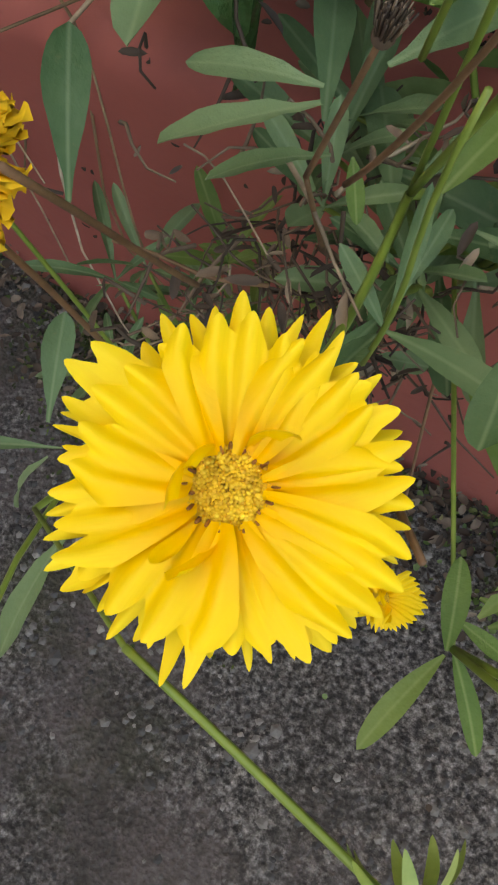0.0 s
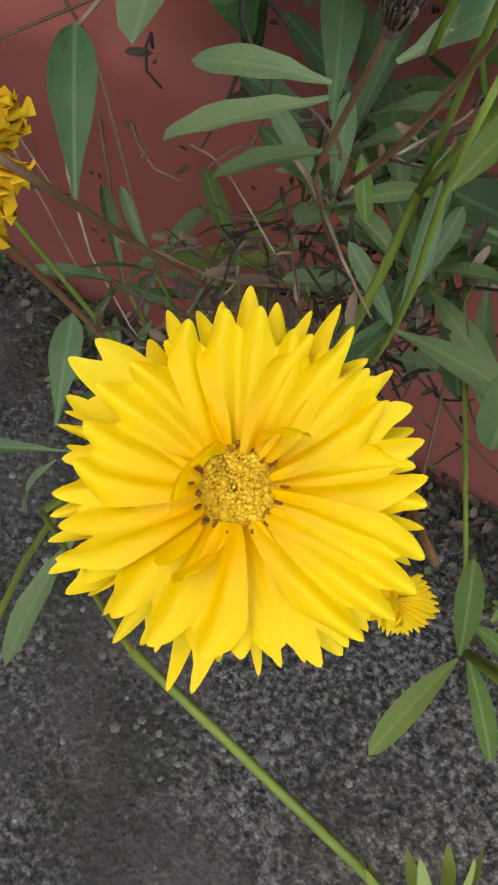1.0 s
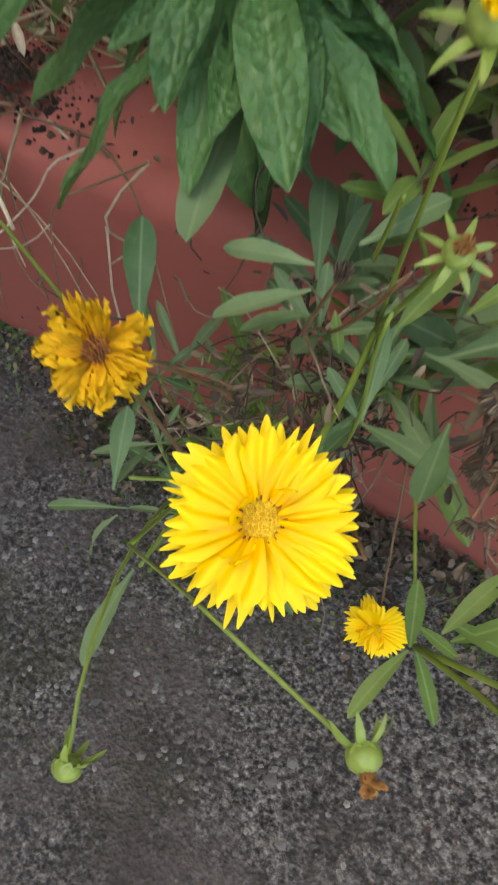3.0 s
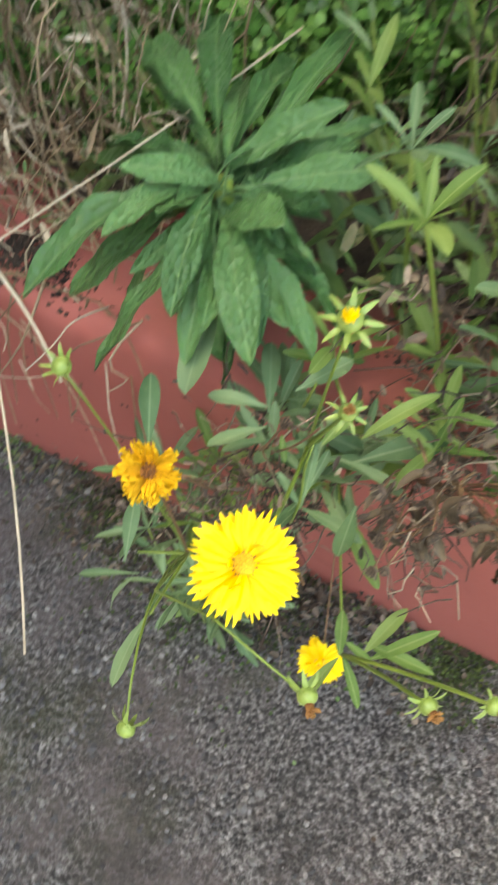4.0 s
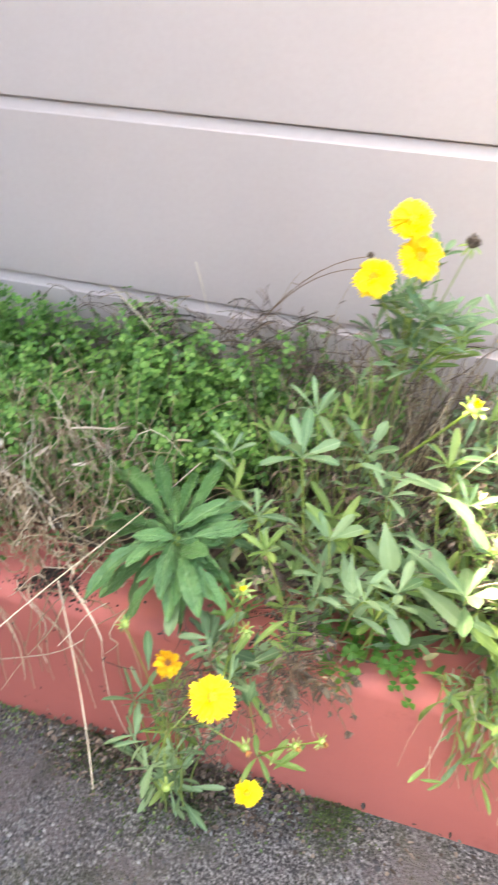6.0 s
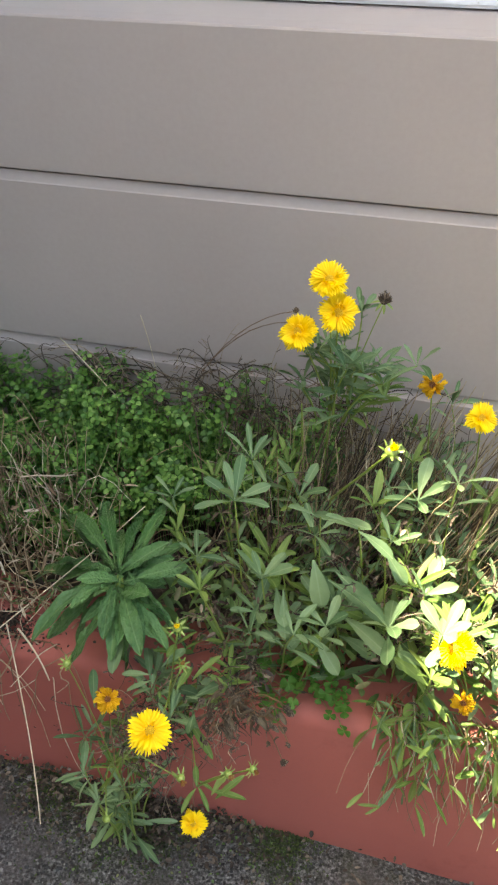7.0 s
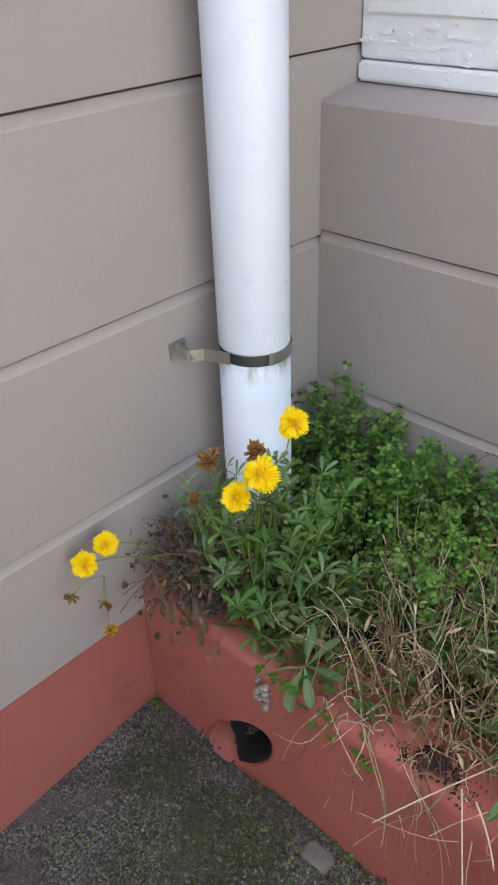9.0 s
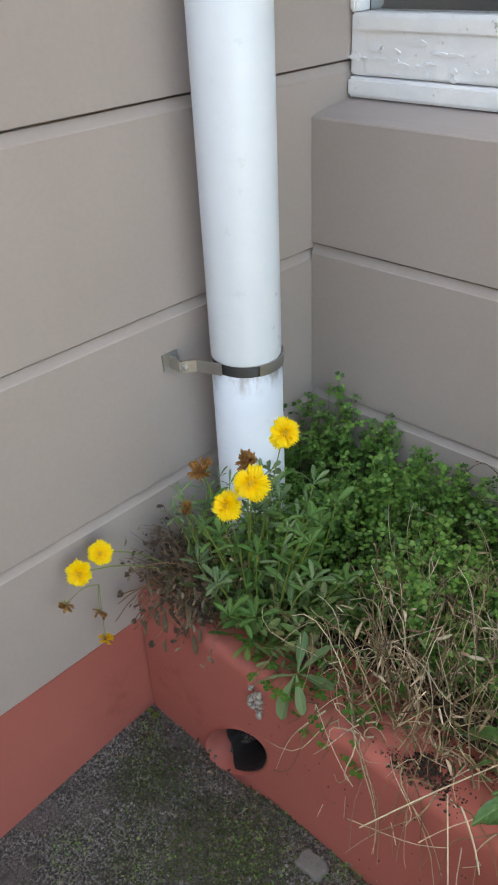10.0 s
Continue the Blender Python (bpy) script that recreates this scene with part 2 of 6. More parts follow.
def put(name, me, parent, m, label=""):
    ob = new(name, me)
    ob.parent = parent
    ob.matrix_basis = m
    return tagged(ob, label)


def box(bm, x0, x1, y0, y1, z0, z1, bev=0.0):
    vs = bmesh.ops.create_cube(bm, size=1)["verts"]
    for v in vs:
        v.co = Vector((x0 if v.co.x < 0 else x1, y0 if v.co.y < 0 else y1, z0 if v.co.z < 0 else z1))
    if bev:
        es = list({e for v in vs for e in v.link_edges})
        bmesh.ops.bevel(bm, geom=es, offset=bev, segments=2, affect="EDGES")
    return bm


def prism(bm, profile, axis, a, b):
    """Extrudes a closed profile of (depth, height) along 'x' or 'y' from a to b."""
    rings = []
    for s in (a, b):
        rings.append([bm.verts.new((s, d, h) if axis == "x" else (d, s, h)) for d, h in profile])
    k = len(profile)
    for i in range(k):
        bm.faces.new((rings[0][i], rings[0][(i + 1) % k], rings[1][(i + 1) % k], rings[1][i]))
    bm.faces.new(rings[0][::-1])
    bm.faces.new(rings[1])
    bmesh.ops.recalc_face_normals(bm, faces=bm.faces[:])
    return bm


def tube(bm, pts, r0, r1, sides=6, closed=True):
    pts = [Vector(p) for p in pts]
    k, rings, side = len(pts), [], None
    for i, p in enumerate(pts):
        d = (pts[min(i + 1, k - 1)] - pts[max(i - 1, 0)]).normalized()
        if side is None:
            side = d.orthogonal().normalized()
        side = (side - d * side.dot(d)).normalized()
        up = d.cross(side)
        r = r0 + (r1 - r0) * i / (k - 1)
        rings.append([bm.verts.new(p + (side * math.cos(a) + up * math.sin(a)) * r) for a in (2 * math.pi * j / sides for j in range(sides))])
    for i in range(k - 1):
        for j in range(sides):
            bm.faces.new((rings[i][j], rings[i][(j + 1) % sides], rings[i + 1][(j + 1) % sides], rings[i + 1][j]))
    if closed:
        bm.faces.new(rings[0][::-1])
        bm.faces.new(rings[-1])
    return bm


def bend(a, b, lift=0.0, n=8, wob=0.0, rng=None):
    """A smooth arc from a to b; lift raises its middle, wob makes it uneven."""
    a, b = Vector(a), Vector(b)
    out = []
    bow = [Vector((rng.uniform(-1, 1), rng.uniform(-1, 1), rng.uniform(-1, 1))) * wob * k for k in (2.2, 1.2)] if wob and rng else None
    for i in range(n):
        s = i / (n - 1)
        p = a.lerp(b, s) + Vector((0, 0, lift * 4 * s * (1 - s)))
        if bow:
            p += bow[0] * math.sin(math.pi * s) + bow[1] * math.sin(2 * math.pi * s)
        out.append(p)
    return out


def blade(bm, length, width, belly=0.55, fold=0.25, curl=0.25, wave=0.0, twist=0.0, nl=9, m=None, across=2, petiole=0.0):
    """A leaf blade along +Y with a folded midrib; belly sets where it is widest, curl droops it."""
    rows = []
    for i in range(nl + 1):
        s = 0.35 * i / nl + 0.65 * math.sin(0.5 * math.pi * i / nl)
        f = max(0.0, s - petiole) / (1 - petiole)
        w = width * 0.5 * max(0.12 if s <= petiole else 0.03, math.sin(math.pi * min(1, f ** (math.log(0.5) / math.log(belly)))) ** 0.52)
        if s < 0.12:
            w = max(w * 0.6, width * 0.06)
        row = []
        for j in range(-across, across + 1):
            u = j / across
            z = abs(u) * w * fold - curl * length * s * s + wave * width * math.sin(s * 19 + abs(j)) * abs(u)
            x = u * w
            a = twist * s
            p = Vector((x * math.cos(a) - z * 0.0, s * length * (1 - 0.25 * curl * s), z + x * math.sin(a)))
            row.append(bm.verts.new(m @ p if m else p))
        rows.append(row)
    for i in range(nl):
        for j in range(2 * across):
            bm.faces.new((rows[i][j], rows[i][j + 1], rows[i + 1][j + 1], rows[i + 1][j]))
    return bm


def blade_set(name, material, length, width, count, seed, belly=0.55, fold=0.3, curl=0.25, wave=0.0, petiole=0.0, nl=9, across=2):
    rng = random.Random(seed)
    out = []
    for _ in range(count):
        bm = blade(bmesh.new(), length, width * rng.uniform(0.85, 1.15), belly * rng.uniform(0.95, 1.06), fold * rng.uniform(0.5, 1.6), curl * rng.uniform(0.2, 1.7), wave, rng.uniform(-0.7, 0.7), nl, None, across, petiole)
        out.append(mesh_of(name, bm, material))
    return out


GREY = blade_set("leaf", M_GREY_LEAF, 0.05, 0.011, 8, 1, 0.70, 0.3, 0.3, 0.03)
FRESH = blade_set("leaf", M_FRESH_LEAF, 0.05, 0.011, 5, 2, 0.58)
BROAD = blade_set("leaf", M_GREY_LEAF, 0.05, 0.0155, 5, 6, 0.70, 0.2, 0.2, 0.03)
M_PALE = surface("pale_straw", (0.36, 0.29, 0.20), (0.58, 0.50, 0.37), 60, 400, 0.7, 0.3, 0.0004)
M_DEAD = surface("dead_leaf", (0.050, 0.038, 0.024), (0.15, 0.110, 0.065), 60, 300, 0.85, 0.4, 0.0006)
M_LUSH_LEAF = leafy("lush_leaf", (0.040, 0.125, 0.026), (0.135, 0.275, 0.075), (0.20, 0.33, 0.12), 0.5, 0.006)
LUSH = blade_set("leaf", M_LUSH_LEAF, 0.05, 0.012, 6, 15, 0.66, 0.3, 0.35, 0.04)
DRIED = blade_set("leaf", M_DEAD, 0.05, 0.012, 4, 16, 0.5, 0.6, 0.8)
ROSETTE = blade_set("leaf", M_DARK_LEAF, 0.10, 0.030, 10, 3, 0.60, 0.22, 0.45, 0.07, 0.16, 16, 3)


def aim(base, tip, roll=0.0, unit=0.05, fat=1.0):
    """A pose that carries a blade of that unit length from base to tip, its face up."""
    base, d = Vector(base), Vector(tip) - Vector(base)
    y = d.normalized()
    x = y.cross(Vector((0, 0, 1)))
    x = x.normalized() if x.length > 1e-4 else Vector((1, 0, 0))
    z = x.cross(y)
    k = d.length / unit
    m = Matrix((x, y, z)).transposed().to_4x4()
    return Matrix.Translation(base) @ m @ Matrix.Rotation(roll, 4, "Y") @ Matrix.Diagonal((k * fat, k, k, 1))


def thing(name, at, label, category, group="", kind=""):
    ob = new(name)
    ob.location = at
    ob.empty_display_size = 0.02
    tagged(ob, label, category, group, kind)
    return ob


def local(parent, p):
    return Vector(p) - parent.location


def stalk(parent, a, b, r=0.0011, lift=0.0, material=None, name="stem", wob=0.0, seed=0, r1=None, n=8):
    rng = random.Random(seed)
    pts = [local(parent, p) for p in bend(a, b, lift, n, wob, rng)]
    return part(name, tube(bmesh.new(), pts, r, r1 or r * 0.75), material or M_STEM, parent)


def leaf_at(parent, base, tip, fat=1.0, roll=0.0, kind=None, rng=None, unit=0.05):
    kind = kind or GREY
    me = (rng or random).choice(kind)
    return put("leaf", me, parent, aim(local(parent, base), local(parent, tip), roll, unit, fat))


# ---- flowers ----
def petal_mesh(seed, length=0.024, width=0.0135, teeth=4, jag=0.2, cup=0.0, material=None, crumple=0.0, slant=None, claw=0.22):
    """A ray petal: narrow claw, pleats that run out into rounded teeth, each tooth bent its own way."""
    rng = random.Random(seed)
    step = 8
    cols, rows_n = teeth * step + 1, 10
    depth = [rng.uniform(0.6, 1.4) * jag for _ in range(teeth + 1)]
    peak = [1.0 - abs(k - (teeth - 1) / 2) * rng.uniform(0.03, 0.12) + rng.uniform(-0.05, 0.03) for k in range(teeth)]
    tip_z = [rng.uniform(-0.10, 0.16) for _ in range(teeth)]
    own = rng.uniform(-0.10, 0.10)
    slant = own if slant is None else slant
    wave, phase = rng.uniform(0.02, 0.07), rng.uniform(0, 6.28)
    bm, grid = bmesh.new(), []
    for c in range(cols):
        u = c / (cols - 1) * 2 - 1
        k = min(teeth - 1, c // step)
        g = (c - k * step) / step
        f = abs(g - 0.5) * 2
        d = depth[k] if g < 0.5 else depth[k + 1]
        end = length * (peak[k] - d * f ** 1.75 if f < 0.99 else (peak[k] + peak[min(teeth - 1, k + 1) if g > 0.5 else max(0, k - 1)]) / 2 - d)
        line = []
        for i in range(rows_n):
            s = i / (rows_n - 1)
            w = width * 0.5 * (claw + (1 - claw) * min(1, s * 1.3) ** 0.85)
            lean = rng.uniform(-1, 1) * crumple
            pleat = 0.018 * width * math.cos(c / step * 2 * math.pi) * (0.35 + 0.65 * s)
            z = -pleat + cup * length * s * s + 0.14 * width * u * u * (1 - 0.7 * s) + lean * 0.004 * s
            z += tip_z[k] * length * max(0.0, s - 0.6) ** 1.3 * (1 - f) + wave * length * math.sin(u * 2.4 + phase) * s
            pinch = 1.0 - 0.16 * max(0.0, s - 0.72) / 0.28
            centre_u = (k + 0.5) / teeth * 2 - 1
            uu = centre_u + (u - centre_u) * pinch
            line.append(bm.verts.new((uu * w + slant * length * s * s + lean * 0.003 * s, s * end, z)))
        grid.append(line)
    for c in range(cols - 1):
        for i in range(rows_n - 1):
            bm.faces.new((grid[c][i], grid[c + 1][i], grid[c + 1][i + 1], grid[c][i + 1]))
    return mesh_of("petal", bm, material or M_PETAL)


OUTER = [petal_mesh(10 + i, 0.0210, 0.0170, (5, 6, 5, 6)[i % 4], 0.165, (-0.10, 0.06, -0.22, 0.0)[i % 4]) for i in range(9)]
INNER = [petal_mesh(30 + i, 0.0172, 0.0145, (5, 4, 5)[i % 3], 0.19, (0.10, -0.1, 0.22)[i % 3]) for i in range(7)]
TINY = [petal_mesh(50 + i, 0.0090, 0.0026, 1, 0.15, (0.7, 1.0, 0.4)[i]) for i in range(3)]
WILTED = [petal_mesh(60 + i, 0.0175, 0.0075, 3, 0.3, (-0.5, 0.4, 0.1, -0.2)[i], M_WILT, 0.5) for i in range(4)]
RUSTY = [petal_mesh(70 + i, 0.016, 0.006, 2, 0.3, (0.6, 0.9, 0.3)[i], M_RUST, 0.6) for i in range(3)]


def disc_mesh(name, count, radius, material, seed, tall=0.0022, only=None, fat=0.00055):
    rng = random.Random(seed)
    bm = bmesh.new()
    if only is None:
        bmesh.ops.create_uvsphere(bm, u_segments=12, v_segments=6, radius=radius, matrix=Matrix.Translation((0, 0, -radius * 0.25)) @ Matrix.Diagonal((1, 1, 0.5, 1)))
    for i in range(count):
        f = (i + 0.5) / count
        if only and not only[0] < f < only[1]:
            continue
        a, r = i * 2.39996, radius * math.sqrt(f)
        z = radius * 0.25 * (1 - f)
        base = Vector((r * math.cos(a), r * math.sin(a), z))
        out = Vector((math.cos(a) * (0.15 + f * 0.5), math.sin(a) * (0.15 + f * 0.5), 1)).normalized()
        h = tall * rng.uniform(0.6, 1.15)
        w_ = fat * rng.uniform(0.7, 1.3)
        tube(bm, [base, base + out * h * 0.7, base + out * h], w_, w_ * (0.85 if only is None else 0.55), 5)
    return mesh_of(name, bm, material)


DISC = disc_mesh("flower_disc", 340, 0.0042, M_DISC, 4, 0.0010, None, 0.00034)
ANTHER = disc_mesh("anther_ring", 64, 0.0045, M_ANTHER, 9, 0.0022, (0.58, 0.88), 0.00030)
SEPAL = blade_set("sepal", M_BUD, 0.012, 0.0032, 3, 8, 0.4, 0.2, 0.3)
BUD_BM = bmesh.new()
bmesh.ops.create_uvsphere(BUD_BM, u_segments=14, v_segments=9, radius=0.006, matrix=Matrix.Diagonal((1, 1, 0.85, 1)))
BUD = mesh_of("bud", BUD_BM, M_BUD)


def facing(at, normal, size=1.0, spin=0.0):
    z = Vector(normal).normalized()
    return Matrix.Translation(at) @ z.to_track_quat("Z", "Y").to_matrix().to_4x4() @ Matrix.Rotation(spin, 4, "Z") @ Matrix.Scale(size, 4)


def flower(parent, at, normal, size=1.0, seed=0, full=1.0, style="fresh", label=""):
    """A double coreopsis head: disc part carrying toothed petals in three tiers, with sepals below."""
    rng = random.Random(seed)
    outer, inner = {"fresh": (OUTER, INNER), "wilt": (WILTED, WILTED), "rust": (RUSTY, RUSTY)}[style]
    head = put("flower_head", DISC if style == "fresh" else DISC_OLD, parent, facing(local(parent, at), normal, size, rng.uniform(0, 6)), label)
    tiers = [(outer, 8, -7, 0.0022, 1.0, -0.0016), (outer, 7, 6, 0.0026, 0.92, -0.0006), (inner, 6, 15, 0.0040, 0.94, 0.0003)]
    if style != "fresh":
        tiers = [(outer, 13, -8, 0.0022, 1.0, -0.0016), (outer, 12, 5, 0.0026, 0.94, -0.0006), (inner, 9, 16, 0.0032, 1.02, 0.0003)]
    loose = 1.0 if style == "fresh" else 3.0
    for meshes, count, tilt, start, k, z in tiers:
        count = max(4, round(count * full))
        off = rng.uniform(0, 6)
        for i in range(count):
            a = off + 2 * math.pi * (i + rng.uniform(-0.38, 0.38)) / count
            t = radians(tilt + rng.uniform(-11, 11) * loose)
            m = Matrix.Rotation(a, 4, "Z") @ Matrix.Translation((0, start, z)) @ Matrix.Rotation(t, 4, "X") @ Matrix.Rotation(rng.uniform(-0.45, 0.45) * loose, 4, "Y") @ Matrix.Scale(k * rng.uniform(0.87, 1.04), 4)
            put("petal", rng.choice(meshes), head, m)
    if style == "fresh":
        put("anther_ring", ANTHER, head, Matrix.Diagonal((0.8, 0.8, 0.6, 1)))
        for i in range(8):
            a = rng.uniform(0, 6.28)
            put("petal", rng.choice(TINY), head, Matrix.Rotation(a, 4, "Z") @ Matrix.Translation((0, 0.0060, 0.0006)) @ Matrix.Rotation(radians(48), 4, "X") @ Matrix.Rotation(rng.uniform(-0.8, 0.8), 4, "Y"))
    for i in range(8):
        a = 2 * math.pi * i / 8 + 0.2
        put("sepal", rng.choice(SEPAL), head, Matrix.Rotation(a, 4, "Z") @ Matrix.Translation((0, 0.002, -0.004)) @ Matrix.Rotation(radians(-8), 4, "X"))
    return head


# the rays of the near flower, seen on its face: bearing, reach in mm, spread in degrees, teeth
OUTER_RAYS = ((113, 20.8, 18, 3), (142, 21.4, 20, 3), (163, 20.8, 12, 3), (196, 20.9, 15, 3), (208, 22.2, 8, 2), (216, 19.6, 6, 1), (231, 22.4, 15, 3), (251, 21.8, 15, 3), (268, 19.6, 9, 2),
              (276, 19.8, 11, 3), (290, 19.9, 15, 3), (306, 20.8, 11, 2), (327, 22.2, 16, 3), (348, 19.2, 14, 3), (17, 20.5, 14, 3), (37, 19.8, 17, 3), (61, 21.1, 14, 3), (86, 20.5, 18, 3))
INNER_RAYS = ((143, 17.6, 50, 5), (187, 19.4, 31, 4), (232, 18.4, 45, 4), (272, 17.0, 28, 3), (300, 19.4, 30, 4), (325, 20.4, 28, 4), (350, 19.2, 31, 4), (20, 19.8, 31, 4), (48, 18.8, 30, 4), (82, 18.0, 45, 5))


def full_flower(parent, at, normal, top, label):
    """The open double flower, ray by ray; top is the way its 90-degree bearing points."""
    z = Vector(normal).normalized()
    x = Vector(top).cross(z).normalized()
    m = Matrix.Translation(local(parent, at)) @ Matrix((x, z.cross(x), z)).transposed().to_4x4()
    head = put("flower_head", DISC, parent, m, label)
    for tier, rays in enumerate((OUTER_RAYS, INNER_RAYS)):
        rng = random.Random(70 + tier)
        for k, (bearing, reach, spread_, teeth) in enumerate(rays):
            tilt = ((-7, 1)[k % 2] if tier == 0 else (13, 4, 20)[k % 3]) + rng.uniform(-2, 2)
            start = 0.0022 if tier == 0 else 0.0036
            length = reach * 0.001 - start
            width = radians(spread_) * reach * 0.001 * (teeth / (teeth - 1) if teeth > 1 else 1.0)
            me = petal_mesh(200 + 40 * tier + k, length * 1.05, width * (0.92, 1.0)[tier], teeth, (0.21, 0.19)[tier] if teeth > 1 else 0.25, (-0.06, 0.03, -0.12)[k % 3] if tier == 0 else (-0.10, 0.02, -0.16)[k % 3], slant=0.0, claw=0.34)
            put("petal", me, head, Matrix.Rotation(radians(bearing - 90), 4, "Z") @ Matrix.Translation((0, start, -0.0018 + 0.0005 * (k % 3) if tier == 0 else 0.0002 + 0.0003 * (k % 2))) @ Matrix.Rotation(radians(tilt), 4, "X") @ Matrix.Rotation(rng.uniform(-0.22, 0.22), 4, "Y"))
    put("anther_ring", ANTHER, head, Matrix.Identity(4))
    for k, (bearing, tilt, size) in enumerate(((66, 40, 1.0), (146, 55, 0.75), (226, 20, 0.8), (256, 25, 0.85), (108, 60, 0.55))):
        put("petal", TINY[k % 3], head, Matrix.Rotation(radians(bearing - 90), 4, "Z") @ Matrix.Translation((0, 0.0048, 0.0008)) @ Matrix.Rotation(radians(tilt), 4, "X") @ Matrix.Rotation((0.5, -0.6, 0.2)[k % 3], 4, "Y") @ Matrix.Scale(size, 4))
    for i in range(8):
        put("sepal", SEPAL[i % 3], head, Matrix.Rotation(2 * math.pi * i / 8, 4, "Z") @ Matrix.Translation((0, 0.002, -0.004)) @ Matrix.Rotation(radians(-8), 4, "X"))
    return head


DISC_OLD = disc_mesh("flower_disc", 70, 0.0040, M_ANTHER, 5, 0.0026)
SEEDS = disc_mesh("seed_head", 60, 0.0050, M_SEED, 6, 0.0062, None, 0.0006)


def bud(parent, at, normal, size=1.0, seed=0, spread=30, crown=None, label=""):
    """A closed bud with its ring of sepals; crown adds withered petals or yellow tips."""
    rng = random.Random(seed)
    b = put("bud", BUD, parent, facing(local(parent, at), normal, size), label)
    for i in range(8):
        a = 2 * math.pi * i / 8
        put("sepal", rng.choice(SEPAL), b, Matrix.Rotation(a, 4, "Z") @ Matrix.Translation((0, 0.0035, -0.003)) @ Matrix.Rotation(radians(spread + rng.uniform(-12, 12)), 4, "X"))
    for i in range(8):
        a = 2 * math.pi * (i + 0.5) / 8
        put("bract", SEPAL[i % 3], b, Matrix.Rotation(a, 4, "Z") @ Matrix.Translation((0, 0.0048, -0.0040)) @ Matrix.Rotation(radians(78 + rng.uniform(-4, 4)), 4, "X") @ Matrix.Diagonal((1.55, 0.74, -1.0, 1)))
    if crown:
        for i in range(9):
            a = 2 * math.pi * i / 9 + 0.3
            put("petal", rng.choice(crown), b, Matrix.Rotation(a, 4, "Z") @ Matrix.Translation((0, 0.0028, 0.003)) @ Matrix.Rotation(radians(rng.uniform(100, 122) if crown is INNER else rng.uniform(72, 98)), 4, "X") @ Matrix.Scale(0.5, 4))
    return b


def seed_head(parent, at, normal, size=1.0, seed=0, sepals=True):
    rng = random.Random(seed)
    h = put("seed_head", SEEDS, parent, facing(local(parent, at), normal, size, rng.uniform(0, 6)), "dry dark brown seed head")
    if sepals:
        for i in range(7):
            a = 2 * math.pi * i / 7
            put("sepal", rng.choice(SEPAL), h, Matrix.Rotation(a, 4, "Z") @ Matrix.Translation((0, 0.002, -0.003)) @ Matrix.Rotation(radians(-15 + rng.uniform(-20, 20)), 4, "X"))
    return h


# ---- the ground and the building ----
KERB_Y, KERB_Z, PLINTH_Z = -0.413, 0.262, 0.200


def spread(lo, hi, near, n):
    """Lines that lie close together round near and far apart towards lo and hi."""
    out = []
    for i in range(-n, n + 1):
        s = i / n
        out.append(near + (abs(s) ** 4) * ((hi - near) if s > 0 else (lo - near)) + 0.9 * s)
    return out


def ground_z(x, y):
    """Uneven asphalt that falls away a little along the plinth."""
    return 0.010 * (noise.noise((x * 3, y * 3, 0)) - 0.25) - 0.10 * max(0.0, min(0.5, -0.45 - y)) * max(0.0, min(1.0, (0.36 - x) / 0.3)) - 0.024 * math.exp(-((x - 0.183) / 0.06) ** 2 - ((y + 0.42) / 0.05) ** 2)


bm = bmesh.new()
xs, ys = spread(-60, 60, 0.5, 34), spread(-60, 60, -0.7, 34)
rows_ = [[bm.verts.new((x, y, ground_z(x, y) if max(abs(x - 0.5), abs(y + 0.7)) < 1 else -0.004 - 0.05 * (x < 0.1))) for x in xs] for y in ys]
for i in range(len(ys) - 1):
    for j in range(len(xs) - 1):
        bm.faces.new((rows_[i][j], rows_[i][j + 1], rows_[i + 1][j + 1], rows_[i + 1][j]))
ground = part("ground", bm, M_ASPHALT)
tagged(ground, "worn dark grey asphalt with exposed stone chips", "ground", kind="structure")

wall_north = part("wall_north", prism(bmesh.new(), [(0.020, -0.1), (0.16, -0.1), (0.16, 0.858), (0.020, 0.858)], "x", -0.1, 4.0), M_BOARD, smooth=False)
tagged(wall_north, "taupe painted timber board wall under a window", "wall", kind="structure")
wall_west = part("wall_west", prism(bmesh.new(), [(-0.020, -0.1), (-0.16, -0.1), (-0.16, 2.33), (-0.020, 2.33)], "y", -4.5, 0.6), M_BOARD, smooth=False)
tagged(wall_west, "taupe painted timber board wall above a red plinth", "wall", kind="structure")


def board(parent, axis, a, b, z0, z1, sign):
    """One bevelled weatherboard: flat face, sloped top shoulder, sharp lower edge."""
    prof = [(0.0006, z0 + 0.0012), (0.0, z0 + 0.0024), (0.0, z1 - 0.016), (0.0012, z1 - 0.0145), (0.0060, z1 - 0.0025), (0.0115, z1 - 0.0020), (0.0195, z1 - 0.0020), (0.0195, z0 + 0.0012)]
    return part("board", prism(bmesh.new(), [(d * sign, h) for d, h in prof], axis, a, b), M_BOARD, parent, smooth=False)


for z0, z1 in ((0.02, 0.185), (0.185, 0.440), (0.440, 0.689)):
    board(wall_north, "x", 0.0005, 3.98, z0, z1, 1)
part("board", prism(bmesh.new(), [(0.0005, 0.6902), (0.0, 0.6915), (0.0, 0.869), (0.0015, 0.8715), (0.0195, 0.8755), (0.0195, 0.6902)], "x", 0.0005, 3.98), M_BOARD, wall_north, smooth=False)
part("sill", prism(bmesh.new(), [(0.0198, 0.8595), (0.0198, 0.8755), (0.16, 0.894), (0.16, 0.8595)], "x", 0.0005, 3.98), M_BOARD, wall_north, "sloping taupe ledge below the window", smooth=False)
zs = [PLINTH_Z + 0.002] + [0.425 + 0.2545 * k for k in range(8)]
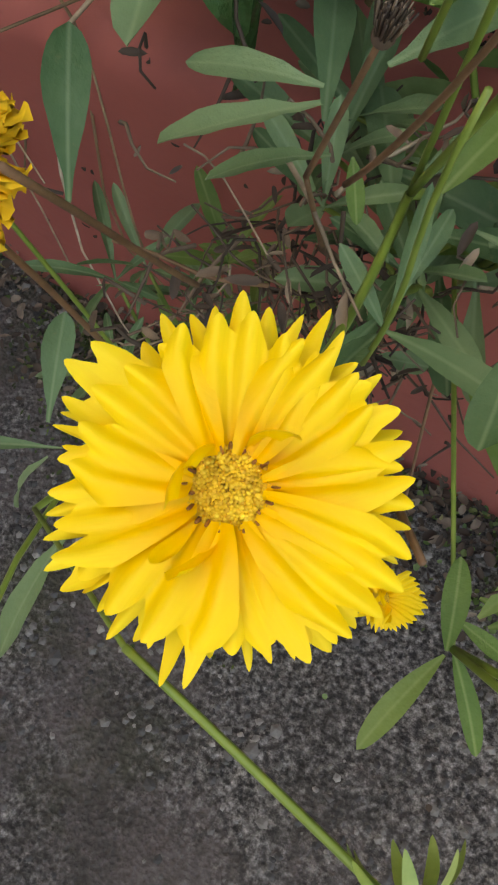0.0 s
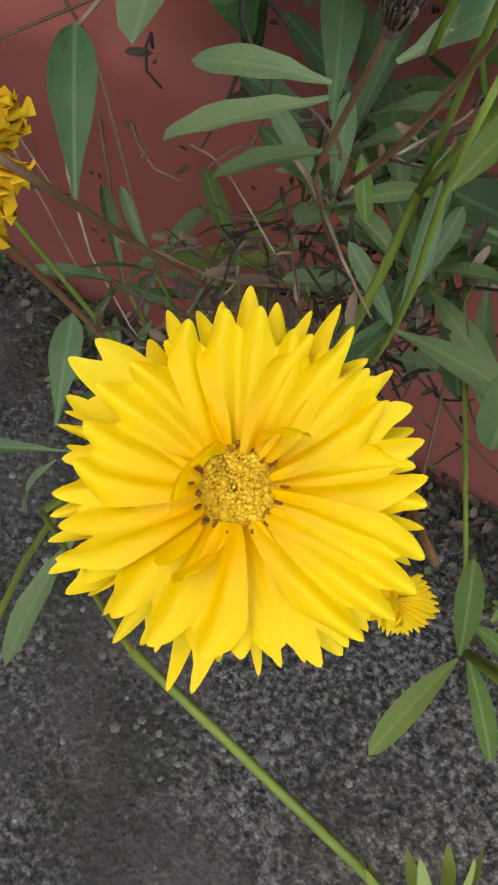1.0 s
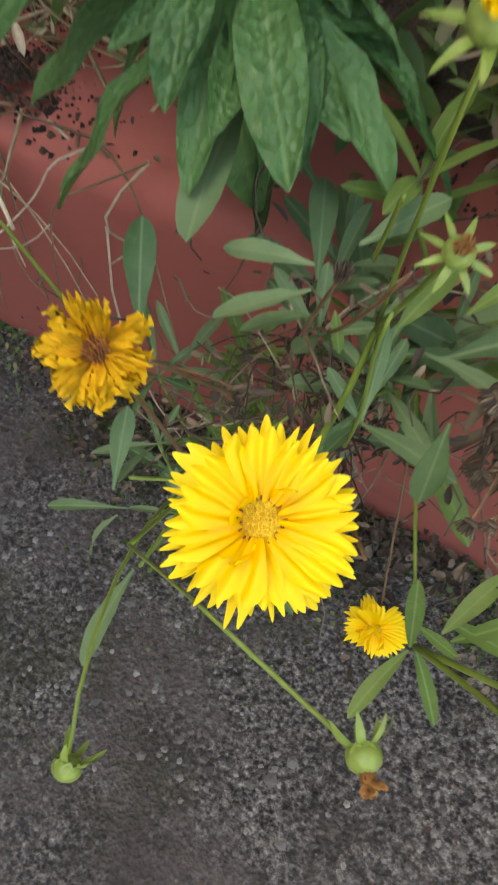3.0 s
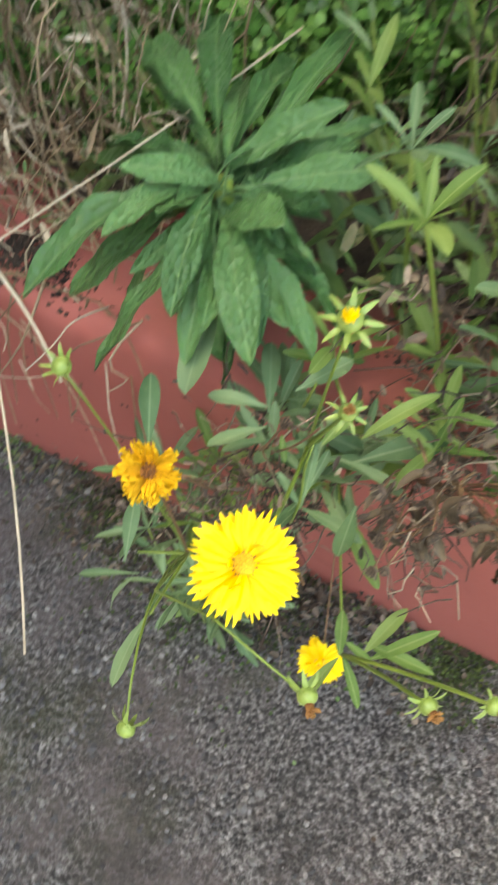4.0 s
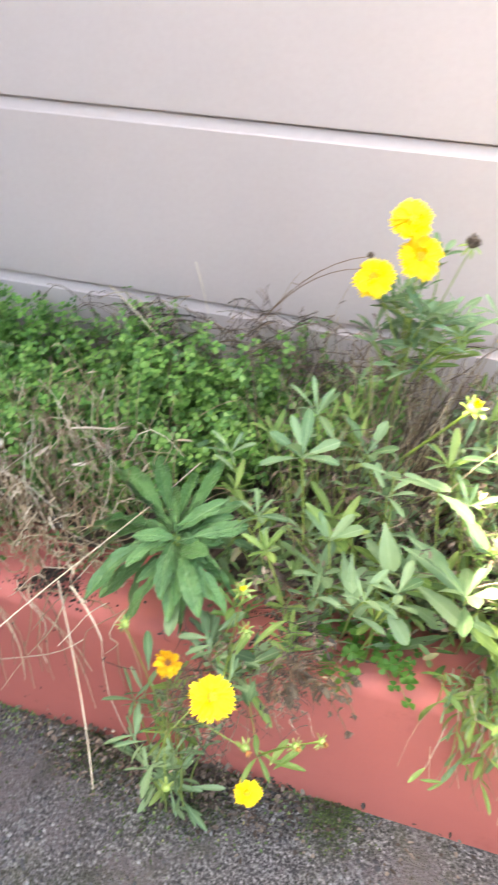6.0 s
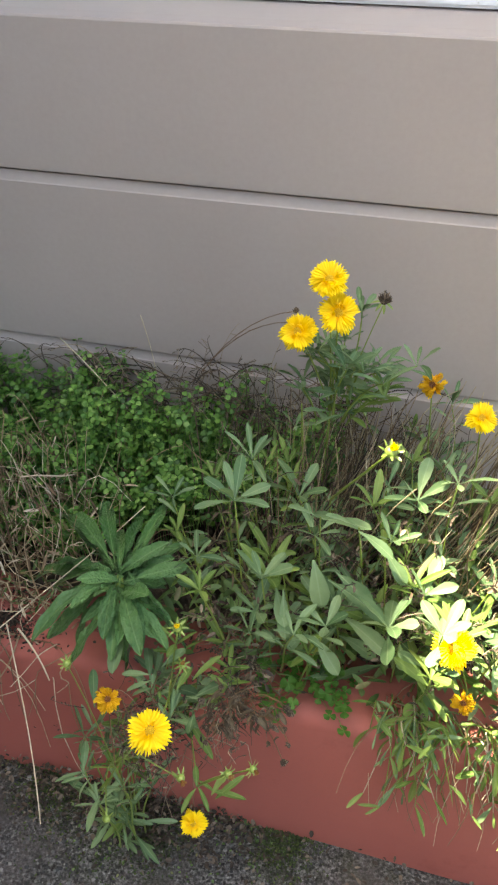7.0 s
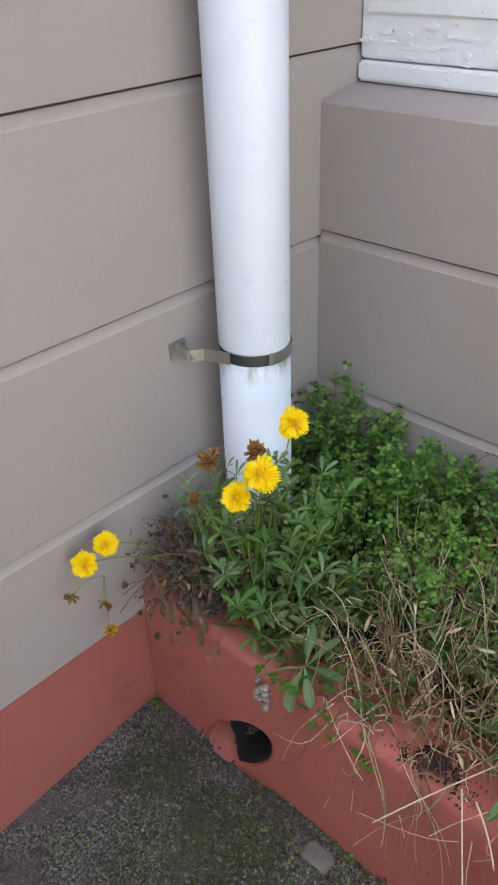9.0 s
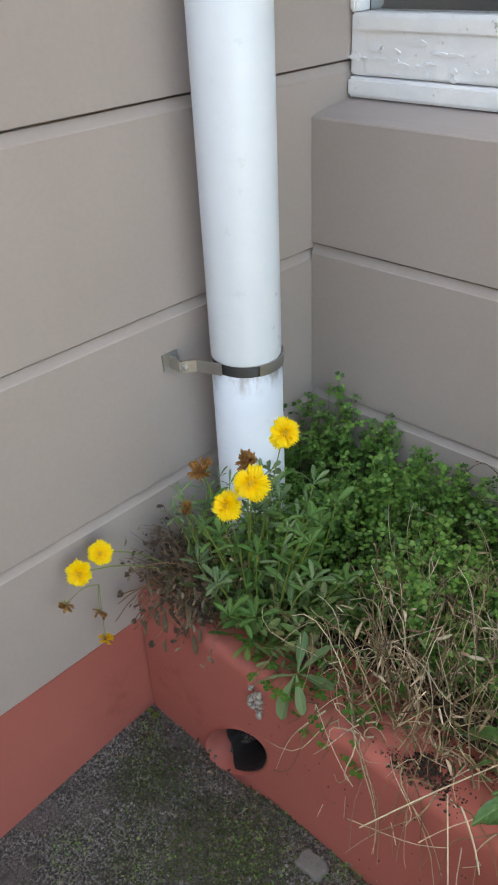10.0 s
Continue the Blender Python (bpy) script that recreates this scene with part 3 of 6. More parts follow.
for z0, z1 in zip(zs, zs[1:]):
    board(wall_west, "y", -4.4, 0.55, z0, z1, -1)
plinth = part("plinth", prism(bmesh.new(), [(-0.003, -0.09), (-0.003, PLINTH_Z - 0.002), (-0.0045, PLINTH_Z), (-0.0195, PLINTH_Z), (-0.0195, -0.09)], "y", -4.4, 0.5), M_RED, wall_west, "red painted concrete plinth", smooth=False)

# added slabs, out of view: they block overhead sky and set the sun's edge
eaves_west = part("eaves_west", box(bmesh.new(), -0.30, 0.058, -4.5, 0.6, 2.335, 2.40), M_WHITE, smooth=False)
tagged(eaves_west, "white slab added out of view to shade the bed and walls", "eaves", kind="structure")
eaves_north = part("eaves_north", box(bmesh.new(), -3.0, 4.0, -0.27, 0.2, 3.31, 3.37), M_WHITE, smooth=False)
tagged(eaves_north, "white slab added out of view to shade the bed and walls", "eaves", kind="structure")

# added behind the camera to dim the north wall; no such wall is known
wall_south = part("wall_south", box(bmesh.new(), -0.3, 3.2, -3.6, -3.45, -0.05, 2.7), M_BOARD, smooth=False)
tagged(wall_south, "plain taupe slab added out of view to block southern sky", "wall", kind="structure")

# the window above the ledge, with the wall that carries it
window = thing("window_1", (0.0, 0.10, 0.89), "old white timber window with cracked flaking paint", "window", kind="structure")


def wpart(name, x0, x1, y0, y1, z0, z1, mat_, parent, bev=0.003, label=""):
    b_ = box(bmesh.new(), x0, x1, y0, y1, z0, z1, bev)
    for v in b_.verts:
        v.co -= Vector((0.0, 0.10, 0.89))
    return part(name, b_, mat_, parent, label, smooth=False)


wframe = wpart("window_frame", 0.001, 1.90, 0.085, 0.150, 0.915, 0.994, M_WHITE, window, 0.003, "flaking white bottom rail")
wpart("window_sill", 0.001, 1.90, 0.078, 0.150, 0.886, 0.913, M_WHITE, window, 0.004, "thin white sill strip")
wpart("bead", 0.013, 1.839, 0.081, 0.0845, 0.972, 0.992, M_WHITE, window, 0.002)
wpart("stile", 0.001, 0.012, 0.080, 0.150, 0.995, 2.05, M_WHITE, window)
wpart("stile", 1.84, 1.90, 0.085, 0.150, 0.995, 2.05, M_WHITE, window)
wpart("stile", 0.90, 0.95, 0.087, 0.150, 0.995, 1.985, M_WHITE, window)
wpart("head_rail", 0.013, 1.839, 0.085, 0.150, 1.99, 2.05, M_WHITE, window)
for a, b in ((0.013, 0.899), (0.951, 1.839)):
    pane = wpart("pane", a, b, 0.112, 0.116, 0.995, 1.985, M_GLASS, window, 0.0)
    pane.visible_shadow = False
rng = random.Random(17)
for k in range(38):
    cx, cz = rng.uniform(0.01, 0.5) if k < 30 else rng.uniform(0.5, 1.7), rng.uniform(0.918, 0.968)
    b_ = bmesh.new()
    n_ = rng.randint(5, 8)
    w_, h_ = rng.uniform(0.004, 0.018), rng.uniform(0.002, 0.006)
    vs_ = [b_.verts.new((cx + w_ * math.cos(6.283 * q / n_) * rng.uniform(0.5, 1.1), 0.0835 - 0.10 - rng.uniform(0, 0.0012), cz + h_ * math.sin(6.283 * q / n_) * rng.uniform(0.5, 1.1) - 0.89)) for q in range(n_)]
    back_ = [b_.verts.new((v.co.x, 0.0852 - 0.10, v.co.z)) for v in vs_]
    b_.faces.new(vs_)
    for q in range(n_):
        b_.faces.new((vs_[q], vs_[(q + 1) % n_], back_[(q + 1) % n_], back_[q]))
    bmesh.ops.recalc_face_normals(b_, faces=b_.faces[:])
    part("paint_flake", b_, M_WHITE, window, smooth=False)
wall_upper = part("wall_upper", box(bmesh.new(), 0.001, 4.0, 0.085, 0.16, 2.053, 3.3), M_BOARD, smooth=False)
tagged(wall_upper, "taupe painted wall above the window", "wall", kind="structure")
wall_side = part("wall_side", box(bmesh.new(), 1.903, 4.0, 0.085, 0.16, 0.90, 2.05), M_BOARD, smooth=False)
tagged(wall_side, "taupe painted wall beside the window", "wall", kind="structure")
# added shell whose near-black colour stands for the shade indoors
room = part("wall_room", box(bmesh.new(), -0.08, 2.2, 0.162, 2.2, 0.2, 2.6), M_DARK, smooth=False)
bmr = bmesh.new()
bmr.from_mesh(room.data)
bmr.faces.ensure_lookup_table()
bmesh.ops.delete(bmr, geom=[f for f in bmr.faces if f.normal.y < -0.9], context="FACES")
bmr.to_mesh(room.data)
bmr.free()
tagged(room, "room shell behind the window, coloured near-black to look unlit", "wall", kind="structure")

# ---- the raised bed: kerb, drain, soil ----
prof = [(KERB_Y, -0.03), (KERB_Y, 0.14)]
for k in range(6):
    a = math.pi / 2 * k / 5
    prof.append((KERB_Y + 0.020 - 0.020 * math.cos(a), KERB_Z - 0.020 + 0.020 * math.sin(a)))
prof += [(-0.345, KERB_Z + 0.001), (-0.300, KERB_Z - 0.004), (-0.300, 0.05), (-0.300, -0.03)]
HX, HZ, HR = 0.199, 0.055, 0.0635
stations = [0.0, 0.06, HX - 0.085, HX + 0.085] + [0.30 + 0.06 * i for i in range(48)]
bm = bmesh.new()
rings = []
for i, x in enumerate(stations):
    ring = []
    for j, (y, z) in enumerate(prof):
        w = 0.0 if 1 < i < 4 and j < 2 else 1.0
        ring.append(bm.verts.new((x, y + w * 0.004 * noise.noise((x * 6, z * 9, 1)), z + w * (0.006 * noise.noise((x * 5, y * 8, 4)) if z > 0.2 else 0))))
    rings.append(ring)
for i in range(len(stations) - 1):
    for j in range(len(prof) - 1):
        if i == 2 and j == 0:
            continue
        bm.faces.new((rings[i][j], rings[i + 1][j], rings[i + 1][j + 1], rings[i][j + 1]))
corners = [rings[2][0], rings[3][0], rings[3][1], rings[2][1]]
N = 40


def reveal(c):
    """Depth of the painted mouth of the drain round its rim: long on one cheek, short elsewhere."""
    return 0.005 + 0.030 * max(0.0, min(1.0, (-c - 0.25) * 1.8))


edge_pts, collar, lip, inner_lip, deep = [], [], [], [], []
for k in range(N):
    a = 2 * math.pi * k / N - 3 * math.pi / 4
    c, s = math.cos(a), math.sin(a)
    f = 1 / max(abs(c), abs(s))
    hz0, hz1 = -0.03, 0.14
    ex, ez = c * f, s * f
    if k % 10 == 0:
        edge_pts.append(corners[k // 10])
    else:
        edge_pts.append(bm.verts.new((HX + ex * 0.085, KERB_Y, (hz0 + hz1) / 2 + ez * (hz1 - hz0) / 2)))
    for lst, r, y in ((collar, HR * 1.07, KERB_Y), (lip, HR, KERB_Y - 0.003 + 0.005 * c), (inner_lip, HR - 0.0025, KERB_Y - 0.001 + 0.005 * c), (deep, HR - 0.003, KERB_Y + 0.001 + reveal(c))):
        lst.append(bm.verts.new((HX + c * r, y, HZ + s * r * 0.87 + c * r * 0.66)))
for k in range(N):
    q = (k + 1) % N
    for a_, b_ in ((edge_pts, collar), (collar, lip), (lip, inner_lip), (inner_lip, deep)):
        bm.faces.new((a_[k], a_[q], b_[q], b_[k]))
bmesh.ops.recalc_face_normals(bm, faces=bm.faces[:])
for k in range(N):
    for ring_ in (lip, collar):
        e = bm.edges.get((ring_[k], ring_[(k + 1) % N]))
        if e:
            e.smooth = False
kerb = part("kerb", bm, M_RED)
tagged(kerb, "red painted concrete kerb with a round drain hole", "kerb", kind="structure")
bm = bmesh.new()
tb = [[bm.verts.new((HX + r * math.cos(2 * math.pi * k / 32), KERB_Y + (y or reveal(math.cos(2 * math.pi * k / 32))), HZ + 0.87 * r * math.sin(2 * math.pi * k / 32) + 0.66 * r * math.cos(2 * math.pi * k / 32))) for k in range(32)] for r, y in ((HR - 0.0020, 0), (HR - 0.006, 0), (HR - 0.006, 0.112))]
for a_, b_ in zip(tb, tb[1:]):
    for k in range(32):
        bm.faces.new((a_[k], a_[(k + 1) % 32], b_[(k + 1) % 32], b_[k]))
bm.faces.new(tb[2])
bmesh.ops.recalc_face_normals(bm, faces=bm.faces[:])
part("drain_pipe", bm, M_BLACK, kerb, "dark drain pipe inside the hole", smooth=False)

bm = bmesh.new()
nx, ny = 110, 18
vs = [[bm.verts.new((0.002 + 2.6 * i / nx, -0.352 + 0.35 * j / ny, 0.252 + 0.022 * noise.noise((2.6 * i / nx * 9, j * 0.35, 2)) + (0.0 if j > 1 else -0.004))) for i in range(nx + 1)] for j in range(ny + 1)]
for j in range(ny):
    for i in range(nx):
        bm.faces.new((vs[j][i], vs[j][i + 1], vs[j + 1][i + 1], vs[j + 1][i]))
soil = part("soil", bm, M_SOIL)
tagged(soil, "dark crumbly soil in the raised bed", "soil", kind="structure")

# ---- downpipe and its bracket ----
def soiled(base):
    """The pipe's plastic with brown water marks under its upper rim."""
    m = base.copy()
    n, l = m.node_tree.nodes, m.node_tree.links
    p = n["Principled BSDF"]
    source = p.inputs["Base Color"].links[0].from_socket
    v = n.new("ShaderNodeTexCoord").outputs["Object"]
    sep = n.new("ShaderNodeSeparateXYZ")
    l.new(v, sep.inputs[0])
    st_ = n.new("ShaderNodeMapping")
    st_.inputs["Scale"].default_value = (45, 45, 14)
    l.new(v, st_.inputs["Vector"])
    band = ramp(n, l, sep.outputs[2], [(0.345, (0, 0, 0)), (0.372, (1, 1, 1))])
    blot = ramp(n, l, noise_node(n, l, st_.outputs[0], 1.0, 4), [(0.46, (0, 0, 0)), (0.66, (0.8, 0.8, 0.8))])
    mask = blend(n, l, 1.0, band, blot, "MULTIPLY")
    l.new(blend(n, l, mask, source, (0.16, 0.11, 0.075)), p.inputs["Base Color"])
    return m


M_PIPE_LOW = soiled(M_PIPE)
PX, PY, PR, PZ = 0.0725, -0.2245, 0.0485, 0.606
pipe = thing("downpipe", (PX, PY, 0.22), "white plastic downpipe with a steel clamp", "downpipe")


def sleeve(r0, r1, z0, z1, lip_=0.002):
    b_ = bmesh.new()
    cut = [(r1, z0 + lip_), (r1 - 0.001, z0), (r0, z0), (r0, z1), (r1, z1), (r1, z0 + lip_)]
    rr = [[b_.verts.new((r * math.cos(2 * math.pi * k / 56), r * math.sin(2 * math.pi * k / 56), z - 0.22)) for k in range(56)] for r, z in cut]
    for a_, c_ in zip(rr, rr[1:]):
        for k in range(56):
            b_.faces.new((a_[k], a_[(k + 1) % 56], c_[(k + 1) % 56], c_[k]))
    bmesh.ops.recalc_face_normals(b_, faces=b_.faces[:])
    return b_


up_ = part("upper_pipe", sleeve(PR - 0.004, PR, PZ + 0.006, 2.33), M_PIPE, pipe)
lo_ = part("lower_pipe", sleeve(PR - 0.004, PR + 0.0005, 0.22, PZ - 0.010), M_PIPE_LOW, pipe, "short lower pipe with a dirty rim")
part("seal", sleeve(PR - 0.012, PR - 0.0015, PZ - 0.03, PZ + 0.03), M_BLACK, pipe, "black rubber seal in the joint")
bm = bmesh.new()
a0, a1 = radians(-25), radians(190)
st = [[], [], [], []]
for k in range(45):
    a = a0 + (a1 - a0) * k / 44
    for lst, r, z in zip(st, (PR + 0.001, PR + 0.0028, PR + 0.0028, PR + 0.001), (-0.008, -0.008, 0.008, 0.008)):
        lst.append(bm.verts.new((r * math.cos(a), r * math.sin(a), PZ + z - 0.22)))
for k in range(44):
    for q in range(4):
        bm.faces.new((st[q][k], st[q][k + 1], st[(q + 1) % 4][k + 1], st[(q + 1) % 4][k]))
bmesh.ops.recalc_face_normals(bm, faces=bm.faces[:])
clamp = part("clamp", bm, M_STEEL, pipe, "galvanised steel strap", smooth=False)
for v0, v1, nm in (((-0.071, -0.062, 0), (-0.071, -0.090, 0), "wall_plate"), ((-0.071, -0.078, 0), (-0.042, -0.080, 0), "arm"), ((-0.046, -0.082, 0), (-0.030, -0.062, 0), "arm"), ((-0.032, -0.064, 0), (0.004, -0.0515, 0), "arm")):
    b_ = bmesh.new()
    d = (Vector(v1) - Vector(v0)).normalized()
    side = d.cross(Vector((0, 0, 1))) * 0.0012
    q = []
    for p in (Vector(v0), Vector(v1)):
        for sx, sz in ((-1, -1), (1, -1), (1, 1), (-1, 1)):
            q.append(b_.verts.new(p + side * sx + Vector((0, 0, PZ - 0.22 + (0.012 if nm == "wall_plate" else 0.0085) * sz))))
    for f in ((0, 1, 2, 3), (7, 6, 5, 4), (0, 4, 5, 1), (1, 5, 6, 2), (2, 6, 7, 3), (3, 7, 4, 0)):
        b_.faces.new([q[i] for i in f])
    bmesh.ops.recalc_face_normals(b_, faces=b_.faces[:])
    part(nm, b_, M_STEEL, clamp, smooth=False)
for p, ax in (((-0.068, -0.070, PZ - 0.22), "Y"), ((-0.040, -0.078, PZ - 0.22), "X")):
    b_ = bmesh.new()
    bmesh.ops.create_cone(b_, cap_ends=True, segments=8, radius1=0.0045, radius2=0.0038, depth=0.005, matrix=Matrix.Translation(p) @ Matrix.Rotation(math.pi / 2, 4, ax))
    part("bolt", b_, M_STEEL, clamp, smooth=False)


# ---- masses of small things ----
def mass(name, verts, faces, material, label, category, smooth=True):
    me = bpy.data.meshes.new(name)
    me.from_pydata(verts, [], faces)
    me.materials.append(material)
    if smooth:
        me.polygons.foreach_set("use_smooth", [True] * len(me.polygons))
    return tagged(new(name, me), label, category, kind="stuff")


def leaflets(verts, faces, at, direction, up, length, width, fold=0.25, notch=1.0):
    y, u = direction.normalized(), up
    x = y.cross(u)
    x = x.normalized() if x.length > 1e-4 else Vector((1, 0, 0))
    z = x.cross(y)
    b = len(verts)
    for px, py, pz in ((0, 0, 0), (-0.33, 0.2, fold * 0.4), (-0.5, 0.52, fold * 0.6), (-0.36, 0.86 if notch == 1.0 else 0.93, fold * 0.35), (0, notch, -0.06), (0.36, 0.86 if notch == 1.0 else 0.93, fold * 0.35), (0.5, 0.52, fold * 0.6), (0.33, 0.2, fold * 0.4)):
        verts.append(at + x * (px * width) + y * (py * length) + z * (pz * width))
    faces += [(b, b + 4, b + 3, b + 2, b + 1), (b, b + 7, b + 6, b + 5, b + 4)]


def strand(verts, faces, pts, r0, r1, sides=4):
    side, k, b = None, len(pts), len(verts)
    for i, p in enumerate(pts):
        d = (pts[min(i + 1, k - 1)] - pts[max(i - 1, 0)]).normalized()
        side = d.orthogonal().normalized() if side is None else (side - d * side.dot(d)).normalized()
        up = d.cross(side)
        r = r0 + (r1 - r0) * i / (k - 1)
        for j in range(sides):
            a = 2 * math.pi * j / sides
            verts.append(p + (side * math.cos(a) + up * math.sin(a)) * r)
    for i in range(k - 1):
        for j in range(sides):
            faces.append((b + i * sides + j, b + i * sides + (j + 1) % sides, b + (i + 1) * sides + (j + 1) % sides, b + (i + 1) * sides + j))


def canopy(x, y):
    """Height of the low green cover above the soil."""
    return 0.030 + 0.125 * max(0.0, 0.45 + noise.noise((x * 9, y * 11, 5))) + 0.05 * max(0, min(1, (y + 0.28) / 0.25)) + 0.03 * noise.noise((x * 31, y * 31, 2))


rng = random.Random(21)
V, F, SV, SF = [], [], [], []
for _ in range(3300):
    x, y = rng.uniform(0.015, 0.84), rng.uniform(-0.33, -0.012)
    edge = -0.30 + 0.06 * noise.noise((x * 8, 0, 7)) + (0.03 if 0.34 < x < 0.60 else 0.0)
    if y < edge or (x - PX) ** 2 + (y - PY) ** 2 < 0.06 ** 2 or (x > 0.68 and y < -0.16) or (x - 0.63) ** 2 + ((y + 0.31) * 0.9) ** 2 < 0.088 ** 2:
        continue
    top = 0.262 + max(0.02, canopy(x, y)) * (rng.uniform(0.6, 1.15) if rng.random() > 0.05 else rng.uniform(1.1, 1.28))
    tip = Vector((x + rng.uniform(-0.02, 0.02), min(y + rng.uniform(-0.02, 0.02), -0.006), top))
    strand(SV, SF, bend((x, y, 0.25), tip, 0.003, 4), 0.0006, 0.0004, 3)
    for lev in range(rng.choice((2, 3, 3))):
        c = tip - Vector((rng.gauss(0, 0.006) if lev else 0, rng.gauss(0, 0.006) if lev else 0, lev * rng.uniform(0.012, 0.022)))
        a0_ = rng.uniform(0, 6.28)
        up = Vector((rng.gauss(0, 0.35), rng.gauss(-0.2, 0.35), 1)).normalized()
        side = up.orthogonal().normalized()
        size = rng.uniform(0.0052, 0.0100)
        for k in range(3):
            a = a0_ + k * 2.094 + rng.uniform(-0.12, 0.12)
            d = (side * math.cos(a) + up.cross(side) * math.sin(a) + up * rng.uniform(-0.15, 0.2)).normalized()
            p = c + d * 0.0008
            if p.y + d.y * size < -0.003:
                leaflets(V, F, p, d, up, size, size * rng.uniform(0.85, 1.05), rng.uniform(0.1, 0.4), 0.88)
mass("ground_cover", V + SV, F + [tuple(i + len(V) for i in f) for f in SF], M_COVER, "dense low bright green ground cover along the wall", "ground cover")

V, F = [], []
for _ in range(290):
    x, y = rng.gauss(0.45, 0.085), rng.uniform(-0.40, -0.12)
    x = min(0.62, max(0.30, x))
    a = rng.uniform(0, 6.28)
    n = rng.uniform(0.02, 0.12)
    p0 = Vector((x, y, 0.262 + rng.uniform(0, 0.03)))
    p1 = p0 + Vector((math.cos(a) * n, math.sin(a) * n * 0.8 - 0.02, rng.uniform(0.0, 0.15)))
    if p1.y < KERB_Y - 0.01:
        p1.z -= (KERB_Y - p1.y) * rng.uniform(0.3, 1.2)
    p1.y = min(p1.y, -0.02)
    strand(V, F, bend(p0, p1, rng.uniform(-0.02, 0.05), 8, 0.009, rng), rng.uniform(0.0004, 0.0013), 0.0004)
for _ in range(60):
    p0 = Vector((rng.gauss(0.43, 0.05), rng.uniform(-0.34, -0.20), 0.28))
    p1 = p0 + Vector((rng.uniform(-0.07, 0.07), rng.uniform(-0.06, 0.05), rng.uniform(0.07, 0.15)))
    strand(V, F, bend(p0, p1, rng.uniform(-0.01, 0.03), 7, 0.006, rng), rng.uniform(0.0005, 0.0014), 0.0004)
for _ in range(420):
    x, y = min(0.62, max(0.30, rng.gauss(0.45, 0.08))), rng.uniform(-0.39, -0.14)
    d = Vector((rng.uniform(-1, 1), rng.uniform(-1, 1), rng.uniform(-0.8, 0.8)))
    ln = rng.uniform(0.008, 0.026)
    leaflets(V, F, Vector((x, y, 0.27 + rng.random() ** 1.5 * 0.12)), d, Vector((rng.uniform(-1, 1), rng.uniform(-1, 1), 1)), ln, ln * rng.uniform(0.08, 0.22), 0.9)
for _ in range(34):
    x = rng.uniform(0.34, 0.60)
    p0 = Vector((x, -0.40, 0.27))
    p1 = Vector((x + rng.uniform(-0.09, 0.09), KERB_Y - rng.uniform(0.004, 0.05), rng.uniform(0.06, 0.25)))
    strand(V, F, bend(p0, p1, rng.uniform(0.0, 0.03), 8, 0.008, rng), rng.uniform(0.0006, 0.0013), 0.0005)
for _ in range(60):
    x, y = rng.uniform(0.45, 0.95), rng.uniform(-0.14, -0.03)
    p0 = Vector((x, y, 0.27))
    a = rng.uniform(0, 3.14)
    p1 = p0 + Vector((math.cos(a) * 0.08, rng.uniform(-0.03, 0.02), rng.uniform(0.06, 0.20)))
    p1.y = min(p1.y, -0.01)
    strand(V, F, bend(p0, p1, rng.uniform(0.0, 0.03), 6, 0.004, rng), rng.uniform(0.0006, 0.0011), 0.0004)
for _ in range(110):
    p0 = Vector((rng.uniform(0.34, 0.54), rng.uniform(-0.36, -0.16), 0.27))
    p1 = p0 + Vector((rng.uniform(-0.06, 0.05), rng.uniform(-0.05, 0.03), rng.uniform(0.08, 0.19)))
    strand(V, F, bend(p0, p1, rng.uniform(-0.01, 0.03), 7, 0.006, rng), rng.uniform(0.0005, 0.0011), 0.0004)
for _ in range(330):
    p0 = Vector((rng.uniform(0.78, 1.06), rng.uniform(-0.27, -0.05), 0.28))
    p1 = p0 + Vector((rng.uniform(-0.01, 0.09), rng.uniform(-0.04, 0.02), rng.uniform(0.10, 0.24)))
    p1.y = min(p1.y, -0.02)
    strand(V, F, bend(p0, p1, rng.uniform(-0.01, 0.02), 7, 0.005, rng), rng.uniform(0.0006, 0.0014), 0.0005)
for _ in range(60):
    p0 = Vector((rng.uniform(0.93, 1.2), rng.uniform(-0.40, -0.37), 0.27))
    p1 = Vector((p0.x + rng.uniform(-0.05, 0.07), KERB_Y - rng.uniform(0.005, 0.04), rng.uniform(0.13, 0.27)))
    strand(V, F, bend(p0, p1, rng.uniform(0.01, 0.04), 8, 0.006, rng), rng.uniform(0.0005, 0.0010), 0.0004)
mass("dry_straw", V, F, M_STRAW, "tangle of dry pale straw on the bed and over the kerb", "dry grass")

V, F = [], []
for _ in range(300):
    x, y = rng.gauss(0.86, 0.09), rng.uniform(-0.24, -0.03)
    p0 = Vector((x, y, 0.26))
    p1 = p0 + Vector((rng.uniform(-0.03, 0.07), rng.uniform(-0.05, 0.03), rng.uniform(0.08, 0.22)))
    p1.y = min(p1.y, -0.01)
    strand(V, F, bend(p0, p1, rng.uniform(-0.01, 0.02), 6, 0.003, rng), rng.uniform(0.0007, 0.0016), 0.0005)
for _ in range(180):
    x = rng.uniform(0.42, 0.90)
    p0 = Vector((x, -0.03, rng.uniform(0.30, 0.42)))
    p1 = p0 + Vector((rng.uniform(-0.12, 0.12), rng.uniform(-0.05, 0.015), rng.uniform(-0.02, 0.07)))
    p1.y = min(p1.y, -0.008)
    strand(V, F, bend(p0, p1, rng.uniform(0.0, 0.04), 7, 0.005, rng), rng.uniform(0.0007, 0.0014), 0.0005)
